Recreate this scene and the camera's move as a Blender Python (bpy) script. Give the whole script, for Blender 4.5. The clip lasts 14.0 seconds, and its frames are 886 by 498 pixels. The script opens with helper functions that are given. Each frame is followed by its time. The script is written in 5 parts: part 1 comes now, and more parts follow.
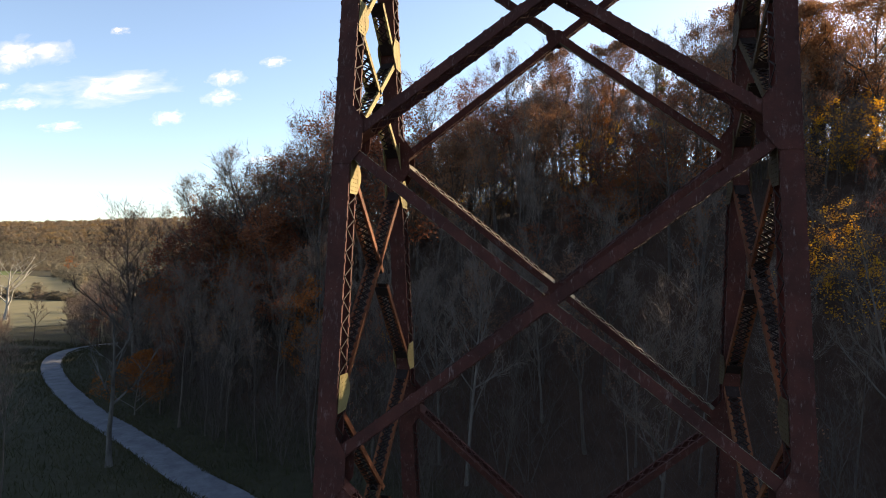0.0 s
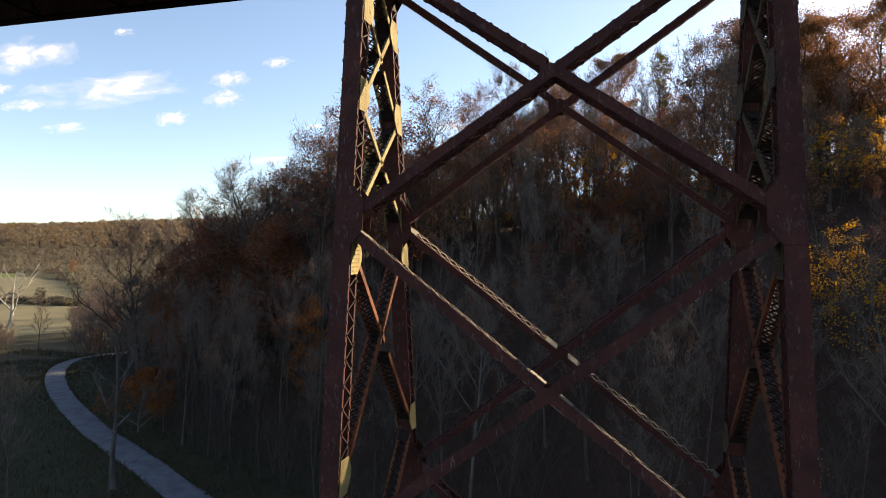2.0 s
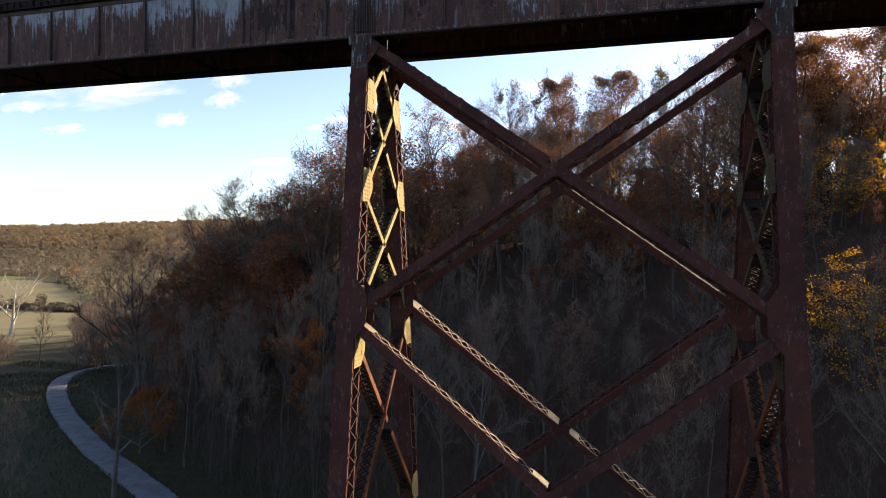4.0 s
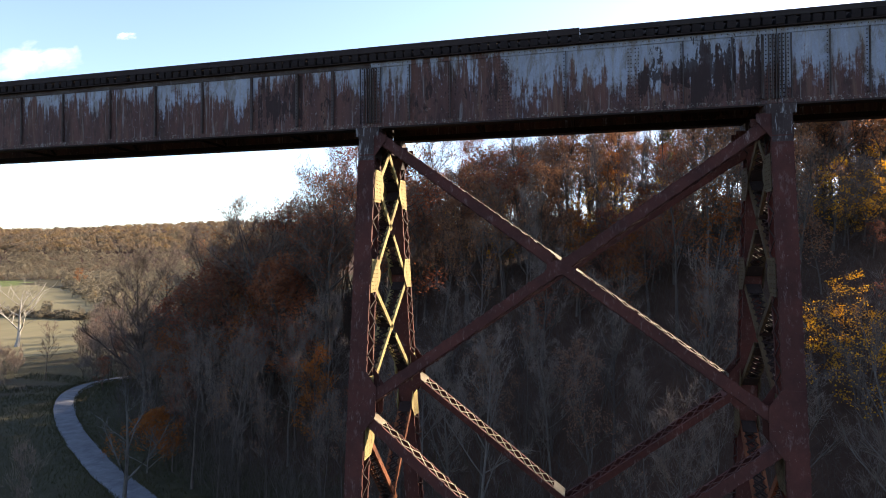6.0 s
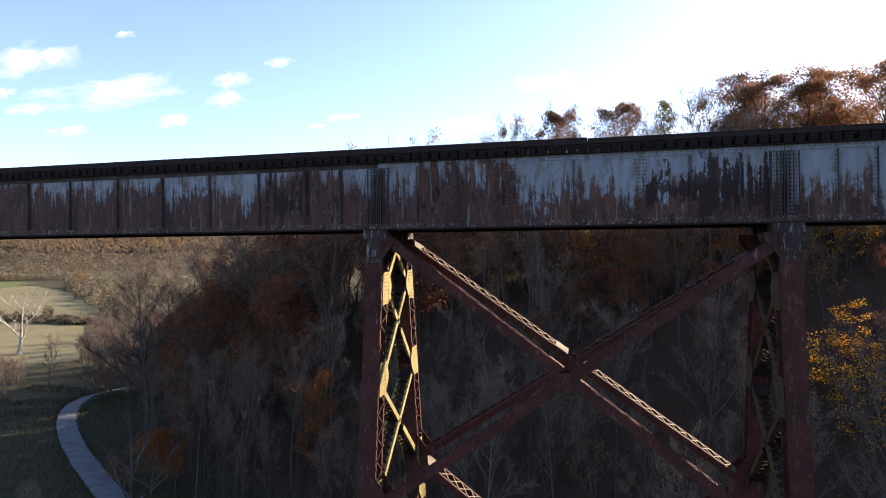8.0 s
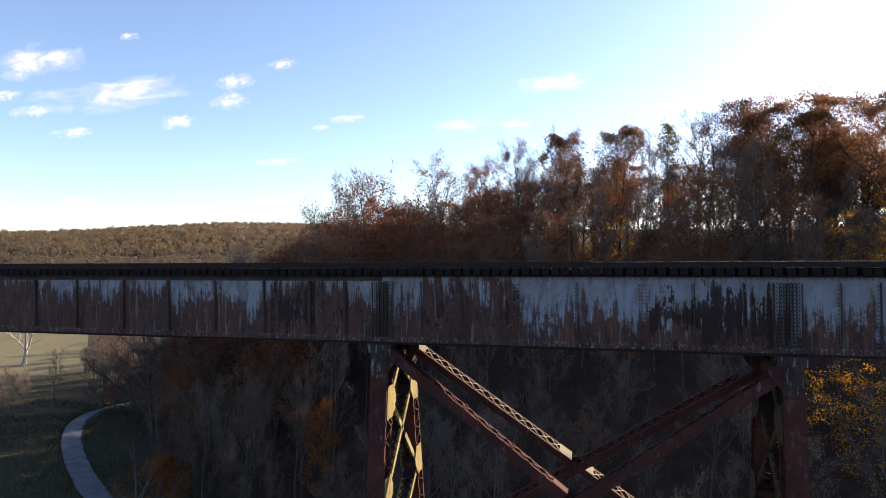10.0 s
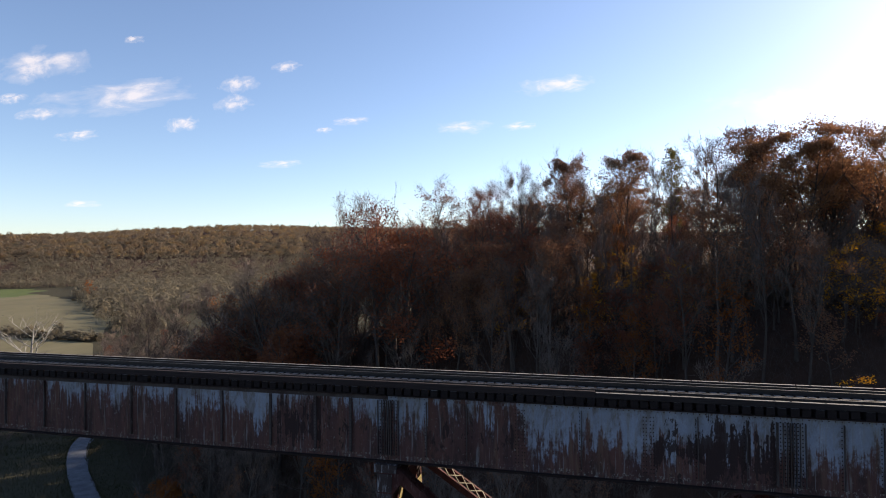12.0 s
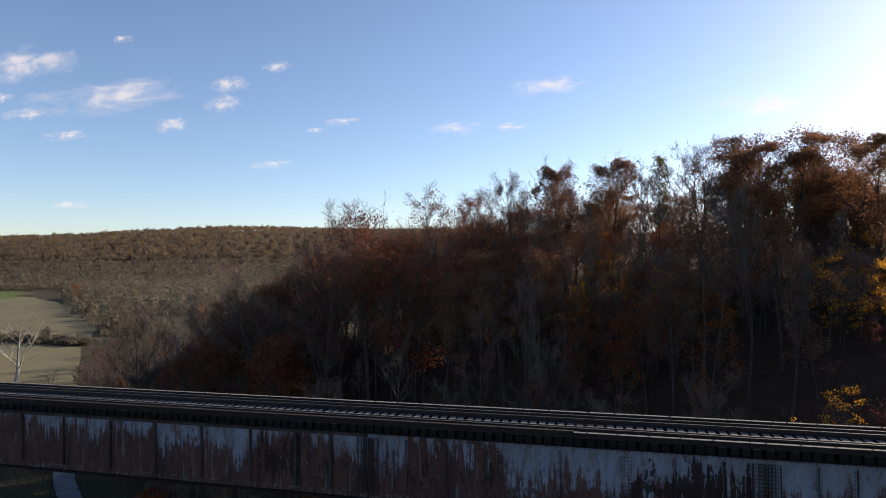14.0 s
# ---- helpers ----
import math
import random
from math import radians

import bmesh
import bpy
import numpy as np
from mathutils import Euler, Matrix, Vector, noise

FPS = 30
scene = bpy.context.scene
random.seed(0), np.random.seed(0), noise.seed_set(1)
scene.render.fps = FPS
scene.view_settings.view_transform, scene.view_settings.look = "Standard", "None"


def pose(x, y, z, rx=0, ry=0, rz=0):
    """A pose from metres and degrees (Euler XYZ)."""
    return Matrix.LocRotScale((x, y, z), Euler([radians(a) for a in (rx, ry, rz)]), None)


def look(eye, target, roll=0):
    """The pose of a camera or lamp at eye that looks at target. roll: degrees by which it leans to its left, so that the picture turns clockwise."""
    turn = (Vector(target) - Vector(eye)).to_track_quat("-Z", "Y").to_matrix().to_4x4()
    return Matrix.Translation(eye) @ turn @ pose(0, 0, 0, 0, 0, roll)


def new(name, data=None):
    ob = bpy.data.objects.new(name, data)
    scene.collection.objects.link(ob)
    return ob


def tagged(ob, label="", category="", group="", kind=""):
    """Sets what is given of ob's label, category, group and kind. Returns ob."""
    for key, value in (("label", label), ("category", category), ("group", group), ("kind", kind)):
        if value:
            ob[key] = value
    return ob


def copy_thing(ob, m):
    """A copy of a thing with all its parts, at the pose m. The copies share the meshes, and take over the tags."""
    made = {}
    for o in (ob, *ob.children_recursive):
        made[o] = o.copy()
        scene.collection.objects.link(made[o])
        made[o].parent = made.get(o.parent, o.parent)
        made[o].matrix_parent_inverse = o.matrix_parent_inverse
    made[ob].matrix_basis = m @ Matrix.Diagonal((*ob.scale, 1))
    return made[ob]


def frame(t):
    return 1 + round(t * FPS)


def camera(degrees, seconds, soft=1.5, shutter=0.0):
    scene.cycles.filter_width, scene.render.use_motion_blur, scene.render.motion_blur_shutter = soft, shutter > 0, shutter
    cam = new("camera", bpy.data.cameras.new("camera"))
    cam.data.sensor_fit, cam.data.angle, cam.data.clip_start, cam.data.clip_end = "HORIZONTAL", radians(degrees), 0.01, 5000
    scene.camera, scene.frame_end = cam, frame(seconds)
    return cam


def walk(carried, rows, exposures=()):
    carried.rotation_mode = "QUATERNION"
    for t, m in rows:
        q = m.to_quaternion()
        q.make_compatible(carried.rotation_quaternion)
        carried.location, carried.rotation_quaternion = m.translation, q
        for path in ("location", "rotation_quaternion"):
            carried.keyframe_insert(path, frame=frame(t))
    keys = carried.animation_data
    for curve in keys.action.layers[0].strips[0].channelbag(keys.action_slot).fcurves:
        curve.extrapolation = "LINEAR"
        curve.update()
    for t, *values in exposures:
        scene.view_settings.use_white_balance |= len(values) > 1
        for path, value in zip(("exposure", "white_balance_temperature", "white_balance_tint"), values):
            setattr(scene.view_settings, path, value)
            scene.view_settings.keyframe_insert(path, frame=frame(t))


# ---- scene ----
cam = camera(72.8, 14.0, soft=1.0)
PATH = [
    (0, (0.614, -0.462, 21.463), (0.151, 1.483, 21.496), 0.4),
    (0.5, (0.596, -0.466, 21.886), (0.139, 1.48, 21.917), 0.3),
    (1, (0.626, -0.407, 22.488), (0.165, 1.538, 22.524), 0.4),
    (1.5, (0.638, -0.378, 23.142), (0.167, 1.565, 23.177), 0.4),
    (2, (0.633, -0.39, 23.806), (0.16, 1.553, 23.838), 0.3),
    (2.5, (0.639, -0.406, 24.476), (0.166, 1.537, 24.509), 0.3),
    (3, (0.626, -0.421, 25.156), (0.154, 1.522, 25.192), 0.4),
    (5.5, (0.583, -0.912, 28.54), (0.101, 1.029, 28.571), -0.1),
    (6, (0.575, -0.988, 29.275), (0.091, 0.953, 29.306), -0.2),
    (6.5, (0.546, -1.021, 30.099), (0.058, 0.918, 30.125), -0.2),
    (7, (0.481, -1.045, 30.913), (-0.004, 0.895, 30.938), -0.3),
    (7.5, (0.431, -1.063, 31.746), (-0.052, 0.878, 31.768), -0.4),
    (8, (0.385, -1.124, 32.571), (-0.1, 0.816, 32.592), -0.4),
    (8.5, (0.37, -1.215, 33.416), (-0.115, 0.725, 33.437), -0.4),
    (11, (0.436, -1.317, 38.061), (-0.066, 0.619, 38.088), -0.4),
    (11.5, (0.405, -1.401, 39.004), (-0.098, 0.535, 39.032), -0.4),
    (12, (0.438, -1.464, 39.976), (-0.068, 0.47, 40.005), -0.4),
    (12.5, (0.518, -1.463, 40.761), (0.01, 0.471, 40.796), -0.5),
    (13, (0.629, -1.463, 41.046), (0.133, 0.475, 41.079), -0.6),
    (13.5, (0.746, -1.445, 41.152), (0.259, 0.494, 41.182), -0.5),
    (14, (0.82, -1.38, 41.161), (0.341, 0.562, 41.191), -0.5),
]
EXPOSURES = [(0, 1.72, 8350, 14), (3, 1.57, 8400, 15), (5.5, 2.15, 7900, 18), (8.5, 1.82, 7450, 17), (11, 1.3, 7250, 18), (14, 0.81, 7000, 17)]
walk(cam, [(t, look(eye, target, roll)) for t, eye, target, roll in PATH], exposures=EXPOSURES)

# ---- world, sun and exposure ----
SUN_AZ, SUN_EL = radians(42.0), radians(20.6)     # azimuth from +y towards +x
SUN_DIR = Vector((math.sin(SUN_AZ) * math.cos(SUN_EL), math.cos(SUN_AZ) * math.cos(SUN_EL), math.sin(SUN_EL)))
world = bpy.data.worlds.new("world")
scene.world = world
world.use_nodes = True
wn = world.node_tree
sky = wn.nodes.new("ShaderNodeTexSky")
sky.sky_type, sky.sun_disc = "NISHITA", False
sky.sun_elevation, sky.sun_rotation = SUN_EL, SUN_AZ
sky.air_density, sky.dust_density, sky.ozone_density = 0.85, 0.4, 3.1
wn.links.new(sky.outputs[0], wn.nodes["Background"].inputs[0])
wn.nodes["Background"].inputs[1].default_value = 0.105
sun = new("sun", bpy.data.lights.new("sun", "SUN"))
sun.data.energy, sun.data.angle, sun.data.color = 5.0, radians(0.55), (1.0, 0.9, 0.73)
sun.matrix_world = look((60, 60, 90), Vector((60, 60, 90)) - SUN_DIR)


# ---- materials ----
def material(name, rough=0.85, metal=0.0):
    m = bpy.data.materials.new(name)
    m.use_nodes = True
    b = m.node_tree.nodes["Principled BSDF"]
    b.inputs["Roughness"].default_value, b.inputs["Metallic"].default_value = rough, metal
    b.inputs["Specular IOR Level"].default_value = 0.12 if rough > 0.7 else 0.5
    return m, m.node_tree, b


def put_in(nt, socket, value):
    if isinstance(value, (int, float)):
        socket.default_value = value
    elif isinstance(value, (tuple, list)):
        socket.default_value = (*value, 1.0) if len(value) == 3 and socket.type == "RGBA" else value
    else:
        nt.links.new(value, socket)


def coords(nt, kind="Position", stretch=(1, 1, 1)):
    if kind == "Position":
        out = nt.nodes.new("ShaderNodeNewGeometry").outputs["Position"]
    else:
        out = nt.nodes.new("ShaderNodeTexCoord").outputs[kind]
    mp = nt.nodes.new("ShaderNodeMapping")
    mp.inputs["Scale"].default_value = stretch
    nt.links.new(out, mp.inputs["Vector"])
    return mp.outputs[0]


def noise_fac(nt, vec, scale, detail=4.0, rough=0.6, distort=0.0):
    n = nt.nodes.new("ShaderNodeTexNoise")
    n.inputs["Scale"].default_value, n.inputs["Detail"].default_value = scale, detail
    n.inputs["Roughness"].default_value, n.inputs["Distortion"].default_value = rough, distort
    nt.links.new(vec, n.inputs["Vector"])
    return n.outputs["Fac"]


def ramp(nt, fac, stops):
    r = nt.nodes.new("ShaderNodeValToRGB")
    while len(r.color_ramp.elements) < len(stops):
        r.color_ramp.elements.new(0.5)
    for e, (pos, col) in zip(r.color_ramp.elements, stops):
        e.position, e.color = pos, ((*col, 1.0) if isinstance(col, tuple) else (col, col, col, 1.0))
    nt.links.new(fac, r.inputs[0])
    return r.outputs[0]


def calc(nt, op, a, b=0.0, clamp=False):
    n = nt.nodes.new("ShaderNodeMath")
    n.operation, n.use_clamp = op, clamp
    put_in(nt, n.inputs[0], a), put_in(nt, n.inputs[1], b)
    return n.outputs[0]


def mix(nt, fac, a, b):
    n = nt.nodes.new("ShaderNodeMix")
    n.data_type = "RGBA"
    put_in(nt, n.inputs[0], fac), put_in(nt, n.inputs[6], a), put_in(nt, n.inputs[7], b)
    return n.outputs[2]


def bump(nt, bsdf, height, strength=0.5, distance=0.02):
    n = nt.nodes.new("ShaderNodeBump")
    n.inputs["Strength"].default_value, n.inputs["Distance"].default_value = strength, distance
    nt.links.new(height, n.inputs["Height"])
    nt.links.new(n.outputs[0], bsdf.inputs["Normal"])


def steel_paint(name, main, dark, pale, pale_at=0.66, streak=(5, 5, 0.7)):
    """Old oxide paint with dark rust blotches and pale weathered runs."""
    m, nt, b = material(name, 0.78)
    big = noise_fac(nt, coords(nt), 0.9, 5, 0.65)
    run = noise_fac(nt, coords(nt, stretch=streak), 1.6, 6, 0.7)
    fine = noise_fac(nt, coords(nt), 26, 3, 0.6)
    worn = noise_fac(nt, coords(nt, stretch=(1, 1, 0.45)), 5.5, 6, 0.75)
    col = mix(nt, ramp(nt, big, [(0.38, 0.0), (0.66, 1.0)]), main, dark)
    col = mix(nt, ramp(nt, worn, [(0.56, 0.0), (0.68, 0.55)]), col, tuple(0.5 * (p + q) for p, q in zip(main, pale)))
    col = mix(nt, ramp(nt, worn, [(0.3, 0.7), (0.42, 0.0)]), col, dark)
    chip = noise_fac(nt, coords(nt, stretch=(1, 1, 0.6)), 13.0, 4, 0.7)
    col = mix(nt, ramp(nt, chip, [(0.66, 0.0), (0.7, 0.75)]), col, pale)
    col = mix(nt, ramp(nt, run, [(pale_at, 0.0), (pale_at + 0.12, 0.8)]), col, pale)
    col = mix(nt, calc(nt, "MULTIPLY", fine, 0.45), col, dark)
    nt.links.new(col, b.inputs["Base Color"])
    bump(nt, b, calc(nt, "ADD", fine, run), 0.35, 0.01)
    return m


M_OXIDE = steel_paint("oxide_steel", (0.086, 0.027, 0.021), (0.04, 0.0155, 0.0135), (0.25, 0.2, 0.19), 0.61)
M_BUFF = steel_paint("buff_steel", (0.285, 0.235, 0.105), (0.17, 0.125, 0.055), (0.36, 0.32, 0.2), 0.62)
M_RUSTRED = steel_paint("red_steel", (0.18, 0.06, 0.026), (0.08, 0.028, 0.016), (0.24, 0.14, 0.085), 0.66)
# pale lacing for the diagonals that catch the sun; its light is painted in
M_SUNLIT_LACE = steel_paint("sunlit_lacing_steel", (0.235, 0.21, 0.155), (0.13, 0.1, 0.07), (0.33, 0.31, 0.25), 0.6)
# the buff steel again, darkened: the right-hand bracing's shade is in the colour
M_SHADED_BUFF = steel_paint("shaded_buff_steel", (0.08, 0.056, 0.03), (0.045, 0.03, 0.018), (0.13, 0.1, 0.065), 0.64)
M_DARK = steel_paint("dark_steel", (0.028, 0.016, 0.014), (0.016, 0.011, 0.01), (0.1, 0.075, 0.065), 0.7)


def by_panel(nt, x, table):
    """A value for each web panel: table holds the x where a panel begins and its value, in order."""
    r = nt.nodes.new("ShaderNodeValToRGB")
    r.color_ramp.interpolation = "CONSTANT"
    while len(r.color_ramp.elements) < len(table):
        r.color_ramp.elements.new(0.5)
    for e, (at, v) in zip(r.color_ramp.elements, table):
        e.position, e.color = (at + 30.0) / 60.0, (v, v, v, 1.0)
    nt.links.new(calc(nt, "DIVIDE", calc(nt, "ADD", x, 30.0), 60.0), r.inputs[0])
    return r.outputs[0]


# how far each panel has rusted through (0 to 1), and how much of its paint has flaked to black
RUSTED = [(-30, 0.66), (-24, 0.72), (-20.2, 0.65), (-18.3, 0.70), (-16.2, 0.72), (-14.3, 0.60), (-12.4, 0.46), (-10.5, 0.72), (-8.8, 0.78), (-7.56, 0.60), (-6.28, 0.52), (-4.98, 0.82), (-3.67, 0.76), (-2.0, 0.37), (-0.16, 0.40),
          (1.74, 0.40), (3.08, 0.56), (4.35, 0.50), (5.1, 0.30), (5.48, 0.34), (7.7, 0.42), (9.3, 0.50), (13, 0.44), (20, 0.52)]
FLAKED = [(-30, 0.26), (-12.4, 0.36), (-10.5, 0.68), (-8.8, 0.48), (-7.56, 0.36), (-6.28, 0.42), (-4.98, 0.51), (-2.0, 0.28), (-0.16, 0.36), (1.74, 0.64), (3.08, 0.84), (4.35, 0.68), (5.1, 0.16), (5.48, 0.20), (9.3, 0.31)]


def peeling_paint():
    """Pale blue-grey paint that runs out downwards into brown rust, with drip-edged flakes down to black primer."""
    m, nt, b = material("peeling_paint", 0.5)
    b.inputs["Specular IOR Level"].default_value = 0.22
    sep = nt.nodes.new("ShaderNodeSeparateXYZ")
    nt.links.new(nt.nodes.new("ShaderNodeNewGeometry").outputs["Position"], sep.inputs[0])
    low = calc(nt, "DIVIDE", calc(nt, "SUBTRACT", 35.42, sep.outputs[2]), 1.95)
    rusted, flaked = by_panel(nt, sep.outputs[0], RUSTED), by_panel(nt, sep.outputs[0], FLAKED)
    run = noise_fac(nt, coords(nt, stretch=(3.0, 3.0, 0.22)), 1.0, 5, 0.62)
    drip = noise_fac(nt, coords(nt, stretch=(10.0, 10.0, 0.75)), 1.0, 5, 0.62)
    spot = noise_fac(nt, coords(nt, stretch=(1.3, 1.3, 0.9)), 1.0, 6, 0.66, 0.5)
    flake = noise_fac(nt, coords(nt, stretch=(4.2, 4.2, 1.9)), 1.0, 7, 0.68, 0.5)
    speck = noise_fac(nt, coords(nt, stretch=(1, 1, 0.55)), 15.0, 4, 0.7)
    streak = noise_fac(nt, coords(nt, stretch=(13.0, 13.0, 0.6)), 1.0, 3, 0.55, 0.2)
    grime = noise_fac(nt, coords(nt, stretch=(2.8, 2.8, 1.0)), 1.0, 7, 0.75, 0.4)
    fine = noise_fac(nt, coords(nt), 34, 3, 0.6)

    def off(f, k):
        return calc(nt, "MULTIPLY", calc(nt, "SUBTRACT", f, 0.5), k)

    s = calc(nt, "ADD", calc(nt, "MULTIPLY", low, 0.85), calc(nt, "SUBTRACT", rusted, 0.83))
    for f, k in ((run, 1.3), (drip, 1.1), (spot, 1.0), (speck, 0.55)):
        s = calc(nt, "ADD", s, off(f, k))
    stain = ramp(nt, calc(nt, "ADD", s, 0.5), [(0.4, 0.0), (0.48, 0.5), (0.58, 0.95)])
    p = calc(nt, "ADD", off(flake, 1.5), calc(nt, "SUBTRACT", flaked, 0.72))
    for f, k in ((drip, 0.9), (spot, 0.7), (speck, 0.35)):
        p = calc(nt, "ADD", p, off(f, k))
    inner = calc(nt, "SUBTRACT", 0.25, calc(nt, "ABSOLUTE", calc(nt, "SUBTRACT", low, 0.52)))
    p = calc(nt, "ADD", p, calc(nt, "MULTIPLY", inner, 0.7))
    bare = ramp(nt, calc(nt, "ADD", p, 0.5), [(0.5, 0.0), (0.545, 0.94)])
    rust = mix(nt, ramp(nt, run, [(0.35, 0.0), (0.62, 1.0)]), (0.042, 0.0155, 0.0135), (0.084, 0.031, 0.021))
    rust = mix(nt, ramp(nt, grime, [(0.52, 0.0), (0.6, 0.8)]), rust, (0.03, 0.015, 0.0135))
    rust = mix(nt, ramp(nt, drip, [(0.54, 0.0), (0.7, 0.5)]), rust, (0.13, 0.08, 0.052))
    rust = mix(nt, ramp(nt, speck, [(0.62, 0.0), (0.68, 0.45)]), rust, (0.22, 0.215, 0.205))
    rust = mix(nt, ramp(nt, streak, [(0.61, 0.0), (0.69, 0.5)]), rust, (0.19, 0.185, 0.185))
    paint = mix(nt, ramp(nt, spot, [(0.35, 0.0), (0.65, 1.0)]), (0.225, 0.262, 0.335), (0.168, 0.185, 0.22))
    paint = mix(nt, ramp(nt, drip, [(0.5, 0.0), (0.7, 0.6)]), paint, (0.2, 0.175, 0.135))
    paint = mix(nt, ramp(nt, grime, [(0.5, 0.0), (0.6, 0.7)]), paint, (0.11, 0.082, 0.064))
    paint = mix(nt, ramp(nt, grime, [(0.34, 0.6), (0.43, 0.0)]), paint, (0.3, 0.325, 0.37))
    paint = mix(nt, ramp(nt, fine, [(0.3, 0.0), (0.75, 0.3)]), paint, (0.12, 0.11, 0.1))
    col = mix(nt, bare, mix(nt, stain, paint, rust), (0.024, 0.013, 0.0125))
    foot = calc(nt, "MULTIPLY", calc(nt, "GREATER_THAN", low, 0.93), ramp(nt, speck, [(0.56, 0.0), (0.62, 0.4)]))
    nt.links.new(mix(nt, foot, col, (0.3, 0.285, 0.25)), b.inputs["Base Color"])
    nt.links.new(ramp(nt, stain, [(0.0, 0.42), (1.0, 0.8)]), b.inputs["Roughness"])
    bump(nt, b, calc(nt, "SUBTRACT", fine, calc(nt, "MULTIPLY", bare, 1.4)), 0.4, 0.012)
    return m


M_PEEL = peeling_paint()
M_FLAKE = steel_paint("flaking_head_paint", (0.06, 0.042, 0.04), (0.03, 0.02, 0.019), (0.46, 0.47, 0.49), 0.55)
M_BAND = steel_paint("band_paint", (0.085, 0.073, 0.07), (0.045, 0.03, 0.027), (0.17, 0.165, 0.165), 0.6)


def plain(name, a, c, scale, rough=0.9, stretch=(1, 1, 1), metal=0.0, kind="Position", bump_d=0.01):
    m, nt, b = material(name, rough, metal)
    v = coords(nt, kind, stretch)
    f = noise_fac(nt, v, scale, 5, 0.65)
    g = noise_fac(nt, v, scale * 7, 3, 0.6)
    col = mix(nt, ramp(nt, f, [(0.35, 0.0), (0.68, 1.0)]), a, c)
    col = mix(nt, calc(nt, "MULTIPLY", g, 0.5), col, tuple(x * 0.55 for x in a))
    nt.links.new(col, b.inputs["Base Color"])
    bump(nt, b, g, 0.5, bump_d)
    return m


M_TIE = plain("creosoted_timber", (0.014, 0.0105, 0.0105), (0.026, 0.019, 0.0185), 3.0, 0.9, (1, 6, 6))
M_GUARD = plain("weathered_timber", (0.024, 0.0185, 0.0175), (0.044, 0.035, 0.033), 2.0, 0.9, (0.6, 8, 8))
M_OLDGUARD = plain("old_brown_timber", (0.026, 0.0185, 0.0175), (0.046, 0.034, 0.032), 2.0, 0.9, (0.6, 8, 8))
M_RAIL = plain("rail_steel", (0.022, 0.016, 0.0135), (0.042, 0.03, 0.025), 5.0, 0.6, (1, 1, 1), 0.3)
M_RAILTOP = plain("worn_rail_head", (0.05, 0.04, 0.035), (0.1, 0.085, 0.075), 4.0, 0.55, (0.4, 1, 1), 0.5)
M_ROAD = plain("gravel_road", (0.105, 0.108, 0.122), (0.185, 0.19, 0.208), 0.5, 0.95)
# weathered, paler upward faces: the sunlight on them is put into the colour
M_SUNLIT_TOP = plain("sunlit_weathered_timber", (0.14, 0.13, 0.12), (0.26, 0.245, 0.225), 3.0, 0.85, (1, 6, 6), 0.0, "Object")
M_CONCRETE = plain("pedestal_concrete", (0.3, 0.29, 0.27), (0.4, 0.38, 0.35), 1.5)
M_WEED = plain("weeds", (0.035, 0.04, 0.018), (0.09, 0.075, 0.042), 0.25, 0.95)
M_FIELD = plain("stubble_field", (0.13, 0.116, 0.066), (0.175, 0.155, 0.092), 0.03, 0.95, (1, 0.3, 1))
M_GREEN = plain("winter_wheat", (0.07, 0.1, 0.03), (0.11, 0.13, 0.045), 0.05, 0.95)


def ground_material():
    m, nt, b = material("leaf_litter_ground", 0.97)
    sep = nt.nodes.new("ShaderNodeSeparateXYZ")
    nt.links.new(nt.nodes.new("ShaderNodeNewGeometry").outputs["Position"], sep.inputs[0])
    big = noise_fac(nt, coords(nt), 0.05, 6, 0.65)
    mid = noise_fac(nt, coords(nt), 0.6, 6, 0.7)
    fine = noise_fac(nt, coords(nt), 6.0, 4, 0.7)
    litter = mix(nt, ramp(nt, mid, [(0.35, 0.0), (0.65, 1.0)]), (0.046, 0.025, 0.018), (0.076, 0.042, 0.029))
    grass = mix(nt, ramp(nt, mid, [(0.35, 0.0), (0.65, 1.0)]), (0.026, 0.03, 0.014), (0.055, 0.052, 0.028))
    k = calc(nt, "ADD", calc(nt, "MULTIPLY", sep.outputs[2], -0.5), calc(nt, "MULTIPLY", big, 3.0))
    col = mix(nt, ramp(nt, calc(nt, "DIVIDE", k, 3.0), [(0.2, 0.0), (0.45, 1.0)]), litter, grass)
    col = mix(nt, calc(nt, "MULTIPLY", fine, 0.6), col, (0.04, 0.025, 0.019))
    nt.links.new(col, b.inputs["Base Color"])
    bump(nt, b, calc(nt, "ADD", mid, fine), 0.8, 0.15)
    return m


M_GROUND = ground_material()


def bark_material(name, a, c, scale=2.0):
    m, nt, b = material(name, 0.95)
    v = coords(nt, "Object", (1, 1, 0.25))
    f = noise_fac(nt, v, scale, 5, 0.7)
    g = noise_fac(nt, v, scale * 8, 3, 0.6)
    rnd = nt.nodes.new("ShaderNodeObjectInfo").outputs["Random"]
    col = mix(nt, ramp(nt, f, [(0.35, 0.0), (0.65, 1.0)]), a, c)
    col = mix(nt, calc(nt, "MULTIPLY", rnd, 0.45), col, tuple(x * 0.5 for x in a))
    nt.links.new(col, b.inputs["Base Color"])
    bump(nt, b, g, 0.6, 0.03)
    return m


M_BARK = bark_material("grey_bark", (0.1, 0.084, 0.073), (0.165, 0.142, 0.125))
M_DARKBARK = bark_material("dark_bark", (0.062, 0.048, 0.041), (0.115, 0.092, 0.079))
M_TWIG = bark_material("twig_bark", (0.135, 0.098, 0.08), (0.2, 0.155, 0.13))
